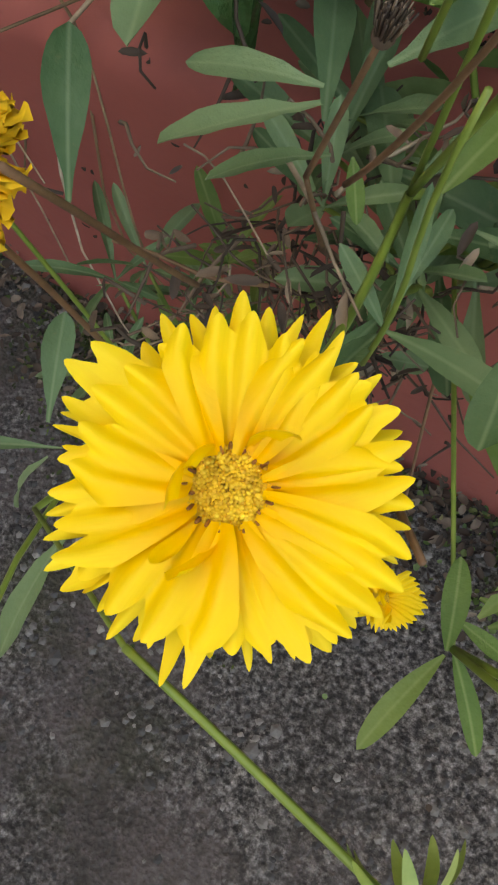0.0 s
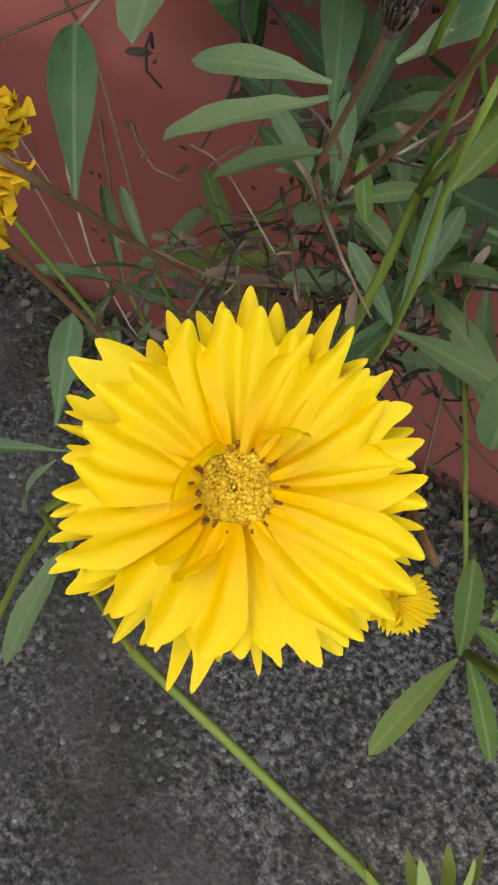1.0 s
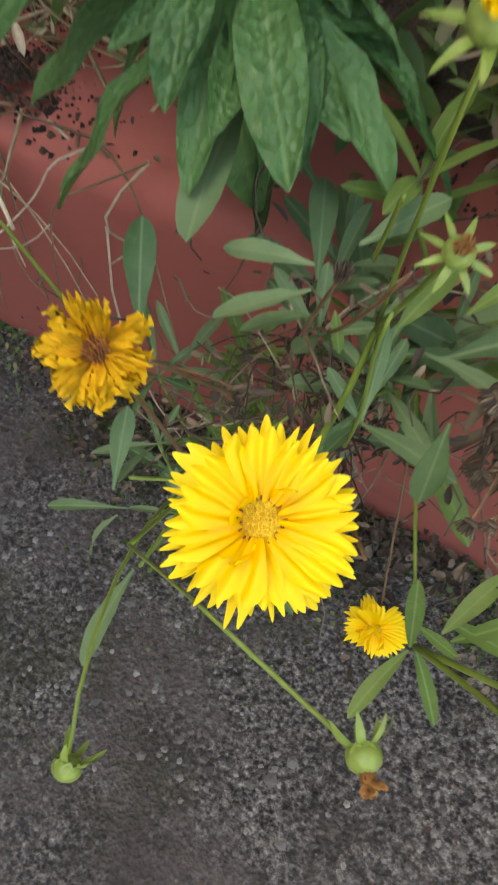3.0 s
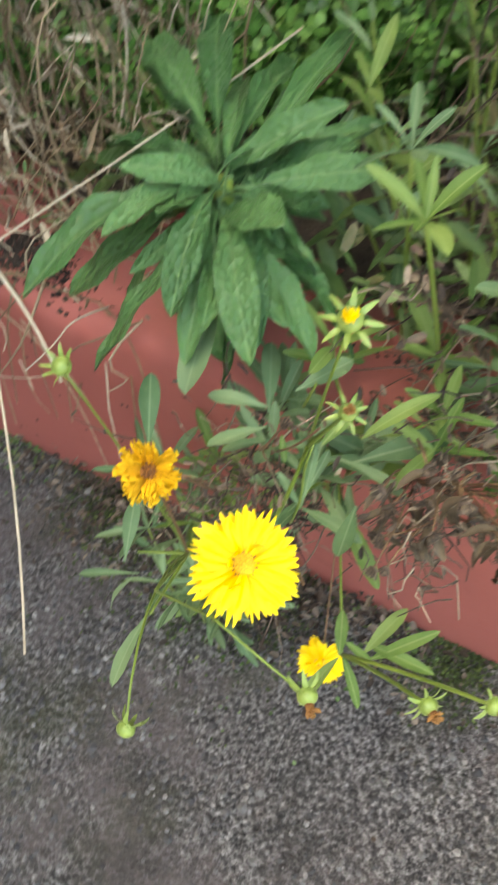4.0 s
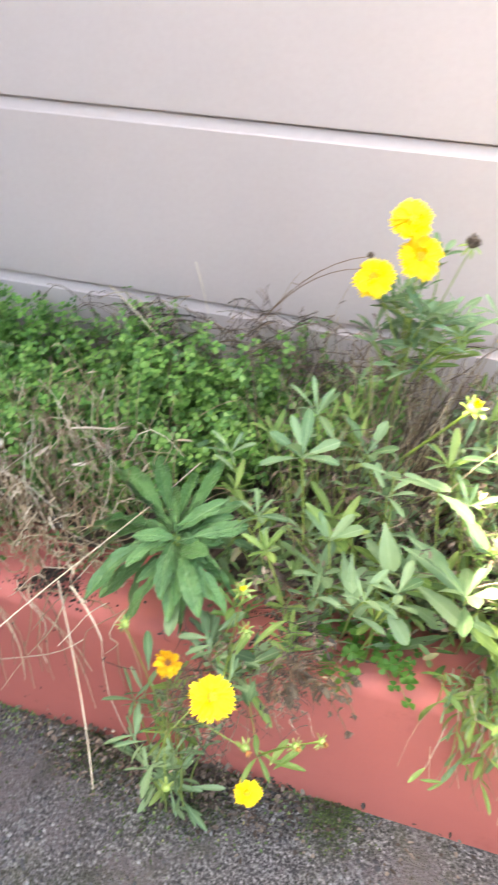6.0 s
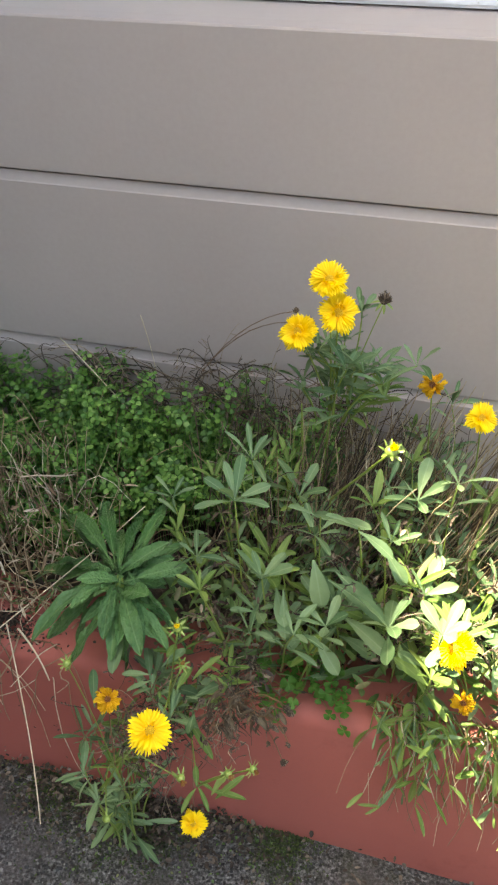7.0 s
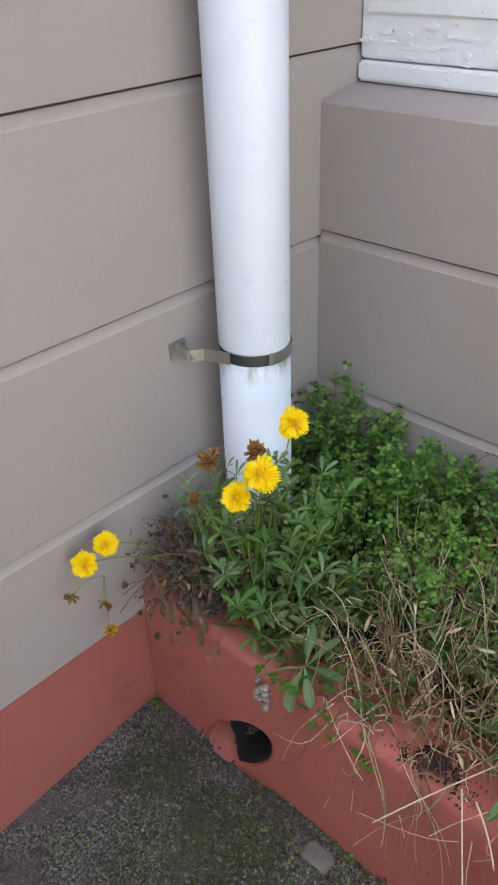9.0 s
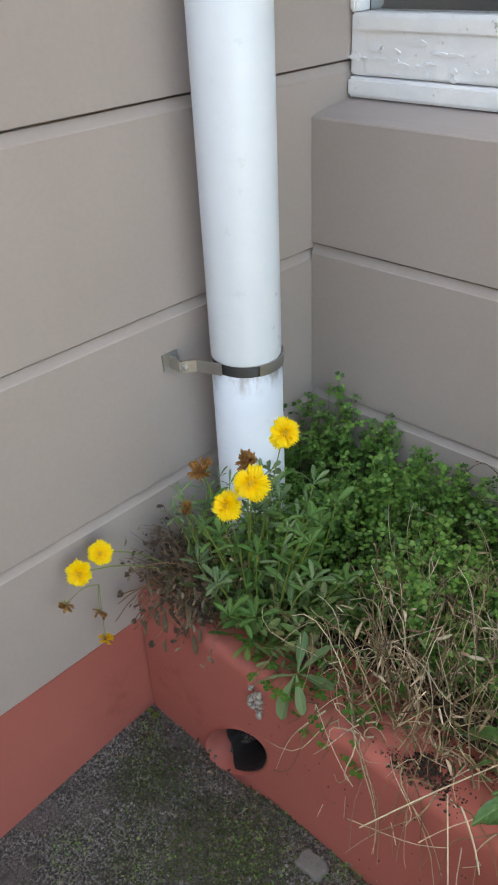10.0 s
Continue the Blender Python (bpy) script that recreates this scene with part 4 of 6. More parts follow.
for _ in range(230):
    a = Vector((rng.uniform(0.02, 0.16), rng.uniform(-0.40, -0.30), 0.262 + rng.uniform(0, 0.04)))
    b = a + Vector((rng.uniform(-0.05, 0.05), rng.uniform(-0.09, 0.02), rng.uniform(-0.01, 0.13)))
    b.x = max(0.012, b.x)
    if b.y < KERB_Y:
        b.z -= (KERB_Y - b.y) * rng.uniform(0.2, 1.0)
    strand(V, F, bend(a, b, rng.uniform(0.0, 0.03), 5, 0.003, rng), rng.uniform(0.0004, 0.0009), 0.0003)
    for _k in range(4):
        p = a.lerp(b, rng.uniform(0.2, 1.0))
        d = Vector((rng.uniform(-1, 1), rng.uniform(-1, 0.6), rng.uniform(-1, 0.4)))
        ln = rng.uniform(0.005, 0.012)
        if p.x + d.normalized().x * ln > 0.006:
            leaflets(V, F, p, d, Vector((rng.uniform(-1, 1), rng.uniform(-1, 1), 1)), ln, ln * 0.5, 0.5)
for _ in range(190):
    a = Vector((0.722 + rng.gauss(0, 0.024), -0.472 + rng.gauss(0, 0.018), rng.uniform(0.20, 0.335)))
    b = a + Vector((rng.gauss(0, 0.022), rng.gauss(-0.005, 0.02), rng.uniform(-0.03, 0.02)))
    strand(V, F, bend(a, b, rng.uniform(-0.004, 0.008), 5, 0.002, rng), rng.uniform(0.0003, 0.0008), 0.0003)
    for _k in range(2):
        p = a.lerp(b, rng.random())
        d = Vector((rng.uniform(-1, 1), rng.uniform(-1, 1), rng.uniform(-0.6, 0.6)))
        ln = rng.uniform(0.003, 0.009)
        leaflets(V, F, p, d, Vector((rng.uniform(-1, 1), rng.uniform(-1, 1), 1)), ln, ln * 0.3, 0.6)
for _ in range(120):
    a = Vector((0.805 + rng.gauss(0, 0.015), KERB_Y - 0.05 + rng.gauss(0, 0.02), rng.uniform(0.28, 0.35)))
    d = Vector((rng.uniform(-1, 1), rng.uniform(-1, 0.3), rng.uniform(-1, 0.4)))
    strand(V, F, bend(a, a + d * 0.02, 0.004, 4, 0.002, rng), 0.0005, 0.0003)
    ln = rng.uniform(0.003, 0.007)
    leaflets(V, F, a, d, Vector((rng.uniform(-1, 1), rng.uniform(-1, 1), 1)), ln, ln * 0.45, 0.6)
for _ in range(130):
    p0 = Vector((rng.uniform(0.79, 0.93), rng.uniform(-0.26, -0.10), rng.uniform(0.27, 0.33)))
    p1 = p0 + Vector((rng.uniform(0.01, 0.09), rng.uniform(-0.03, 0.03), rng.uniform(0.08, 0.17)))
    strand(V, F, bend(p0, p1, rng.uniform(-0.01, 0.01), 6, 0.003, rng), rng.uniform(0.0007, 0.0015), 0.0006)
for _ in range(230):
    cx, cy, cz, w = rng.choice(((0.80, -0.405, 0.29, 0.022), (0.785, -0.37, 0.33, 0.03), (0.94, -0.33, 0.37, 0.04), (1.0, -0.36, 0.36, 0.05), (0.86, -0.27, 0.40, 0.04)))
    a = Vector((cx + rng.gauss(0, w), cy + rng.gauss(0, w * 0.6), cz + rng.gauss(0, w)))
    a.y, a.z = max(a.y, -0.43), max(a.z, 0.27)
    d = Vector((rng.uniform(-1, 1), rng.uniform(-1, 1), rng.uniform(-0.4, 1))).normalized()
    strand(V, F, bend(a, a + d * rng.uniform(0.015, 0.05), 0.003, 5, 0.003, rng), 0.0006, 0.0004)
    for _k in range(3):
        ln = rng.uniform(0.005, 0.012)
        leaflets(V, F, a + d * rng.uniform(0.0, 0.03), Vector((rng.uniform(-1, 1), rng.uniform(-1, 1), rng.uniform(-1, 1))), Vector((rng.uniform(-1, 1), rng.uniform(-1, 1), 1)), ln, ln * 0.4, 0.7)
for _ in range(14):
    p0 = Vector((rng.uniform(0.55, 0.86), -0.06 + rng.uniform(-0.04, 0.03), rng.uniform(0.36, 0.42)))
    p1 = p0 + Vector((rng.uniform(-0.02, 0.06), rng.uniform(-0.02, 0.01), rng.uniform(0.05, 0.13)))
    p1.y = min(p1.y, -0.012)
    pts = bend(p0, p1, rng.uniform(-0.006, 0.012), 8, 0.004, rng)
    strand(V, F, pts, 0.0008, 0.0004)
    for q in pts[2:]:
        for _k in range(rng.choice((0, 1, 2))):
            d = Vector((rng.uniform(-1, 1), rng.uniform(-1, 0.2), rng.uniform(-0.1, 1.0))).normalized() * rng.uniform(0.006, 0.022)
            if (q + d).y < -0.008:
                strand(V, F, [q, q + d * 0.6, q + d], 0.0005, 0.0006, 3)
for _ in range(20):
    p0 = Vector((rng.uniform(0.60, 0.96), -0.05 + rng.uniform(-0.04, 0.02), rng.uniform(0.36, 0.43)))
    p1 = p0 + Vector((rng.uniform(-0.03, 0.07), rng.uniform(-0.02, 0.01), rng.uniform(0.02, 0.09)))
    p1.y = min(p1.y, -0.012)
    pts = bend(p0, p1, rng.uniform(0.0, 0.012), 7, 0.003, rng)
    strand(V, F, pts, 0.0006, 0.0003)
    for q in pts[2:]:
        for _k in range(2):
            d = Vector((rng.uniform(-1, 1), rng.uniform(-1, 0.2), rng.uniform(-0.2, 1.0))).normalized() * rng.uniform(0.004, 0.014)
            if (q + d).y < -0.008:
                strand(V, F, [q, q + d * 0.6, q + d], 0.0004, 0.0007, 3)
for _ in range(22):
    p0 = Vector((rng.uniform(0.36, 0.80), rng.uniform(-0.06, -0.02), rng.uniform(0.38, 0.43)))
    p1 = p0 + Vector((rng.uniform(-0.13, 0.15), rng.uniform(-0.02, 0.01), rng.uniform(-0.01, 0.06)))
    p1.y = min(p1.y, -0.014)
    pts = bend(p0, p1, rng.uniform(0.01, 0.035), 9, 0.004, rng)
    strand(V, F, pts, rng.uniform(0.0008, 0.0013), 0.0005)
    for q in pts[3:]:
        if rng.random() < 0.6:
            d = Vector((rng.uniform(-1, 1), rng.uniform(-1, 0.1), rng.uniform(-0.6, 0.8))).normalized() * rng.uniform(0.006, 0.025)
            if (q + d).y < -0.008:
                strand(V, F, [q, q + d * 0.5 + Vector((0, 0, 0.002)), q + d], 0.0006, 0.0004, 3)
                leaflets(V, F, q + d, d, Vector((0, 0, 1)), 0.007, 0.003, 0.5)
mass("dead_twigs", V, F, M_TWIG, "thicket of dead dark brown stems against the wall", "dead stems")

V, F = [], []
for _ in range(2600):
    x, y = rng.uniform(0.68, 1.45), rng.uniform(-0.385, -0.03)
    pick = rng.random()
    if pick < 0.18:
        x, y = rng.uniform(0.09, 0.30), rng.uniform(-0.39, -0.28)
    elif pick < 0.33:
        x, y = rng.uniform(0.28, 0.58), rng.uniform(-0.37, -0.20)
    z = 0.268 + rng.random() ** 1.3 * 0.13 * (0.6 + 0.4 * noise.noise((x * 9, y * 9, 3)))
    a = rng.uniform(0, 6.28)
    d = Vector((math.cos(a), math.sin(a), rng.uniform(-0.1, 1.0)))
    ln = rng.uniform(0.014, 0.036) if x > 0.6 or x < 0.3 else rng.uniform(0.008, 0.018)
    if y + d.normalized().y * ln < -0.01:
        leaflets(V, F, Vector((x, y, z)), d, Vector((rng.uniform(-0.5, 0.5), rng.uniform(-0.5, 0.5), 1)), ln, ln * rng.uniform(0.24, 0.36))
mass("low_foliage", V, F, M_UNDER, "dense low grey-green foliage between the flowering stems", "foliage")

V, F = [], []
for i in range(11500):
    x, y = rng.uniform(0.0, 1.45), KERB_Y - 0.002 - abs(rng.gauss(0, 0.33))
    if i > 8500:
        x, y = rng.uniform(0.0, 0.62), KERB_Y - 0.002 - rng.uniform(0.0, 0.3)
    if y < -1.3 or noise.noise((x * 17, y * 17, 8)) < rng.uniform(-0.45, 0.25):
        continue
    r = rng.uniform(0.0009, 0.0030) * (1.7 if rng.random() < 0.06 else 1)
    z = ground_z(x, y) + r * 0.25
    b = len(V)
    a = rng.uniform(0, 6.28)
    for k in range(5):
        V.append(Vector((x + r * math.cos(a + k * 1.257) * rng.uniform(0.7, 1.2), y + r * math.sin(a + k * 1.257) * rng.uniform(0.7, 1.2), z)))
    V.append(Vector((x + rng.uniform(-0.3, 0.3) * r, y + rng.uniform(-0.3, 0.3) * r, z + r * rng.uniform(0.5, 0.9))))
    F += [(b + k, b + (k + 1) % 5, b + 5) for k in range(5)]
mass("asphalt_chips", V, F, M_GRAVEL, "loose and set grey stone chips in the asphalt", "gravel", smooth=False)

V, F = [], []
for _ in range(520):
    x = rng.choice((rng.uniform(0.01, 1.4), rng.uniform(0.01, 0.35)))
    y = KERB_Y - 0.004 - abs(rng.gauss(0, 0.05))
    a = rng.uniform(0, 6.28)
    leaflets(V, F, Vector((x, y, 0.003 + rng.uniform(0, 0.006))), Vector((math.cos(a), math.sin(a), rng.uniform(-0.2, 0.3))), Vector((rng.uniform(-0.4, 0.4), rng.uniform(-0.4, 0.4), 1)), rng.uniform(0.003, 0.009), rng.uniform(0.002, 0.006), 0.4)
for _ in range(1300):
    x, y = rng.gauss(0.66, 0.10), KERB_Y - 0.002 - abs(rng.gauss(0, 0.035))
    a = rng.uniform(0, 6.28)
    ln = rng.uniform(0.003, 0.010)
    leaflets(V, F, Vector((x, y, 0.004 + rng.uniform(0, 0.02))), Vector((math.cos(a), math.sin(a), rng.uniform(-0.2, 0.6))), Vector((rng.uniform(-0.6, 0.6), rng.uniform(-0.6, 0.6), 1)), ln, ln * rng.uniform(0.3, 0.7), 0.4)
for _ in range(60):
    x, z = rng.uniform(0.22, 0.72), rng.uniform(0.03, 0.25)
    d = Vector((rng.uniform(-1, 1), 0.05, rng.uniform(-1, 1)))
    leaflets(V, F, Vector((x, KERB_Y - 0.005, z)), d, Vector((0, -1, 0)), rng.uniform(0.002, 0.006), rng.uniform(0.0015, 0.003), 0.4)
for _ in range(110):
    x, y = rng.uniform(0.24, 0.7), rng.uniform(-0.40, -0.30)
    a = rng.uniform(0, 6.28)
    leaflets(V, F, Vector((x, y, 0.266 + rng.uniform(0, 0.006))), Vector((math.cos(a), math.sin(a), 0.1)), Vector((rng.uniform(-0.4, 0.4), rng.uniform(-0.4, 0.4), 1)), rng.uniform(0.003, 0.007), rng.uniform(0.002, 0.004), 0.4)
mass("leaf_litter", V, F, M_LITTER, "crumbled brown leaf litter along the kerb", "leaf litter")

V, F = [], []
for _ in range(8600):
    cx, cy, s = rng.choice(((0.24, -0.47, 0.055), (0.30, -0.50, 0.04), (0.22, -0.53, 0.05), (0.17, -0.58, 0.07), (0.33, -0.56, 0.06), (0.62, -0.45, 0.05), (0.54, -0.435, 0.025), (0.86, -0.43, 0.02), (0.70, -0.44, 0.03), (0.10, -0.50, 0.03)))
    x, y = rng.gauss(cx, s), min(KERB_Y - 0.003, rng.gauss(cy, s))
    a = rng.uniform(0, 6.28)
    leaflets(V, F, Vector((x, y, ground_z(x, y) + 0.002)), Vector((math.cos(a), math.sin(a), rng.uniform(0.2, 1.2))), Vector((0, 0, 1)), rng.uniform(0.002, 0.0055), rng.uniform(0.0012, 0.003))
V2, F2 = [], []
for _ in range(1000):
    cx, cy, s = rng.choice(((0.275, -0.470, 0.030), (0.32, -0.50, 0.03), (0.20, -0.60, 0.03), (0.04, -0.455, 0.015), (0.09, -0.66, 0.02), (0.61, -0.437, 0.035), (0.70, -0.432, 0.05), (0.42, -0.43, 0.02), (0.80, -0.43, 0.03)))
    x, y = max(0.004, rng.gauss(cx, s)), min(KERB_Y - 0.004, rng.gauss(cy, s))
    a = rng.uniform(0, 6.28)
    ln = rng.uniform(0.0025, 0.006)
    leaflets(V2, F2, Vector((x, y, ground_z(x, y) + rng.uniform(0.0, 0.006))), Vector((math.cos(a), math.sin(a), rng.uniform(0.1, 1.0))), Vector((0, 0, 1)), ln, ln * rng.uniform(0.4, 0.8))
mass("tiny_weeds", V2, F2, M_UNDER, "tiny green weeds sprouting along the kerb's foot", "weeds")
mass("moss", V, F, M_MOSS, "thin moss and tiny weeds on the asphalt", "moss")


V, F = [], []
for _ in range(3600):
    x, y = min(0.72, max(0.10, rng.gauss(0.46, 0.11))), -0.33 - abs(rng.gauss(0, 0.028))
    if rng.random() < 0.3:
        x, y = rng.uniform(0.56, 0.86), -0.35 - abs(rng.gauss(0, 0.028))
    reach = -0.358 + 0.022 * noise.noise((x * 14, 0, 9))
    z = 0.263
    # this dark heap stands in for a shadowed hollow at the soil's edge
    if rng.random() < 0.16:
        x, y = rng.gauss(0.497, 0.026), rng.gauss(-0.384, 0.013)
        reach, z = -0.412, 0.262 + max(0.0, 0.012 - ((x - 0.497) ** 2 + (y + 0.388) ** 2) * 12)
    if y < reach:
        continue
    r = rng.uniform(0.0009, 0.0028)
    b, a = len(V), rng.uniform(0, 6.28)
    V += [Vector((x + r * math.cos(a + k * 1.571) * rng.uniform(0.7, 1.2), y + r * math.sin(a + k * 1.571) * rng.uniform(0.7, 1.2), z - 0.002)) for k in range(4)]
    V.append(Vector((x, y, z + r * rng.uniform(0.3, 0.8))))
    F += [(b + k, b + (k + 1) % 4, b + 4) for k in range(4)]
mass("soil_crumbs", V, F, M_CRUMB, "dark crumbs of soil on the kerb, one heap standing for a shadowed hollow", "soil", smooth=False)


# ---- plants ----
def shoots(parent, count, centre, radius, heights, seed, kinds=(GREY,), length=(0.028, 0.05), pairs=(3, 6), lean=0.5, fat=1.0, front=-9.0, top_whorl=5):
    """Leafy coreopsis shoots with opposite leaves and a whorl at each tip."""
    rng = random.Random(seed)
    for s in range(count):
        a, r = rng.uniform(0, 6.28), radius * math.sqrt(rng.random())
        base = Vector((centre[0] + r * math.cos(a) * 0.6, max(front, centre[1] + r * math.sin(a) * 0.6), centre[2]))
        h = rng.uniform(*heights)
        top = base + Vector((math.cos(a) * lean * h * rng.uniform(0.2, 1), math.sin(a) * lean * h * rng.uniform(0.2, 1), h))
        top.y = min(top.y, -0.03)
        pts = bend(base, top, 0.01, 7, 0.002, rng)
        part("stem", tube(bmesh.new(), [local(parent, p) for p in pts], 0.0013, 0.0008, 5), M_STEM, parent)
        kind = rng.choice(kinds)
        n = rng.randint(*pairs)
        for k in range(n):
            f = 0.3 + 0.65 * k / max(1, n - 1)
            p = pts[min(6, int(f * 6))]
            az = rng.uniform(0, 6.28)
            for q in (0, math.pi):
                d = Vector((math.cos(az + q), math.sin(az + q), rng.uniform(0.0, 0.9))).normalized()
                ln = rng.uniform(*length) * (1.15 - 0.4 * f)
                tip = p + d * ln
                if tip.y < -0.012:
                    leaf_at(parent, p, tip, fat, rng.uniform(-0.5, 0.5), kind, rng)
        for k in range(top_whorl):
            az = 2 * math.pi * k / max(1, top_whorl) + rng.uniform(-0.3, 0.3)
            d = Vector((math.cos(az), math.sin(az), rng.uniform(0.5, 1.6))).normalized()
            tip = top + d * rng.uniform(*length) * 0.85
            if tip.y < -0.012:
                leaf_at(parent, top, tip, fat, rng.uniform(-0.4, 0.4), kind, rng)


# the clump at the kerb with the open flower
P1 = thing("coreopsis_plant", (0.735, -0.440, 0.255), "yellow coreopsis with one open double flower over the kerb", "flowering plant", "coreopsis plants")
crown = Vector((0.741, -0.466, 0.330))
stalk(P1, (0.740, -0.40, 0.250), crown, 0.0016, 0.0)
MAIN = Vector((0.7556, -0.551, 0.3916))
full_flower(P1, MAIN, (0.20, -0.26, 0.94), (-0.457, 0.816, 0.353), "open double yellow flower with toothed petals")
stalk(P1, crown, MAIN + Vector((-0.002, 0.003, -0.006)), 0.0011, -0.012)
ORANGE = Vector((0.712, -0.540, 0.407))
flower(P1, ORANGE, (0.15, -0.3, 0.95), 0.62, 8, 0.95, "wilt", "withered orange flower with curled petals")
FORK = Vector((0.690, -0.512, 0.240))
stalk(P1, FORK, ORANGE - Vector((0, 0, 0.005)), 0.0008, 0.010, M_BROWN)
YB = Vector((0.763, -0.487, 0.461))
bud(P1, YB, (0.1, -0.35, 0.93), 0.72, 3, 32, INNER, "half-open yellow bud")
stalk(P1, crown, YB - Vector((0, 0, 0.004)), 0.0008, 0.004)
GB = Vector((0.664, -0.521, 0.418))
bud(P1, GB, (-0.2, -0.4, 0.9), 0.66, 4, 66, None, "closed green bud")
stalk(P1, FORK, GB - Vector((0, 0, 0.003)), 0.0007, 0.012)
G3 = Vector((0.736, -0.615, 0.346))
bud(P1, G3, (0.1, -0.8, -0.2), 0.62, 5, -15, None, "green seed pod bent towards the ground")
stalk(P1, FORK, (0.672, -0.455, 0.02), 0.0013, 0.0)
stalk(P1, FORK, G3, 0.0007, 0.035)
BB = Vector((0.794, -0.579, 0.377))
bud(P1, BB, (0.45, -0.55, 0.10), 0.62, 6, -28, RUSTY, "spent green pod with shrivelled orange petals")
stalk(P1, (0.716, -0.562, 0.340), (0.753, -0.571, 0.383), 0.00055, 0.0)
stalk(P1, (0.753, -0.571, 0.383), BB, 0.00055, -0.001, r1=0.0006)
stalk(P1, FORK, (0.716, -0.562, 0.340), 0.0009, 0.0)
YL = Vector((0.777, -0.519, 0.179))
flower(P1, YL, (0.10, -0.72, 0.50), 0.74, 12, 0.7, "fresh", "small yellow flower hanging near the ground")
stalk(P1, (0.755, -0.450, 0.27), YL + Vector((-0.002, 0.01, 0.004)), 0.0007, -0.01, M_BROWN)
HUB = Vector((0.794, -0.540, 0.298))
stalk(P1, (0.752, -0.450, 0.285), HUB, 0.0008, 0.0)
for p, nrm, sd in (((0.832, -0.562, 0.372), (0.6, -0.5, 0.3), 1), ((0.852, -0.552, 0.373), (0.8, -0.4, 0.3), 2), ((0.766, -0.488, 0.410), (0.3, -0.3, 0.9), 3)):
    bud(P1, p, nrm, 0.58, sd, 20, RUSTY, "spent head with pale green sepals")
    stalk(P1, HUB if sd < 3 else crown, p, 0.0010, 0.004 if sd < 3 else 0.0)
# dry stalks without heads
SH = Vector((0.746, -0.500, 0.404))
dry = seed_head(P1, SH, (0.25, -0.05, 0.95), 0.40, 9, False)
dry.matrix_basis = dry.matrix_basis @ Matrix.Diagonal((0.75, 0.75, 1.7, 1))
stalk(P1, (0.731, -0.492, 0.360), SH, 0.00060, 0.0, M_BROWN, "dry_stalk")
stalk(P1, (0.728, -0.480, 0.320), (0.731, -0.492, 0.360), 0.00065, 0.0, M_BROWN, "dry_stalk")
stalk(P1, (0.736, -0.487, 0.355), (0.762, -0.504, 0.420), 0.0006, -0.003, M_BROWN, "dry_stalk")
stalk(P1, (0.751, -0.505, 0.330), (0.760, -0.505, 0.407), 0.00065, 0.0, None, "dry_stalk", 0.0008, 5)
stalk(P1, (0.765, -0.534, 0.375), (0.777, -0.547, 0.388), 0.00065, 0.0, M_BROWN, "dry_stalk")
stalk(P1, (0.713, -0.506, 0.330), (0.727, -0.540, 0.415), 0.0007, 0.0, M_BROWN, "dry_stalk", 0.0012, 3)
stalk(P1, (0.726, -0.499, 0.330), (0.700, -0.512, 0.345), 0.0005, 0.0, M_BROWN, "dry_stalk", 0.0008, 4)
stalk(P1, (0.740, -0.470, 0.370), (0.753, -0.488, 0.420), 0.0007, 0.0)
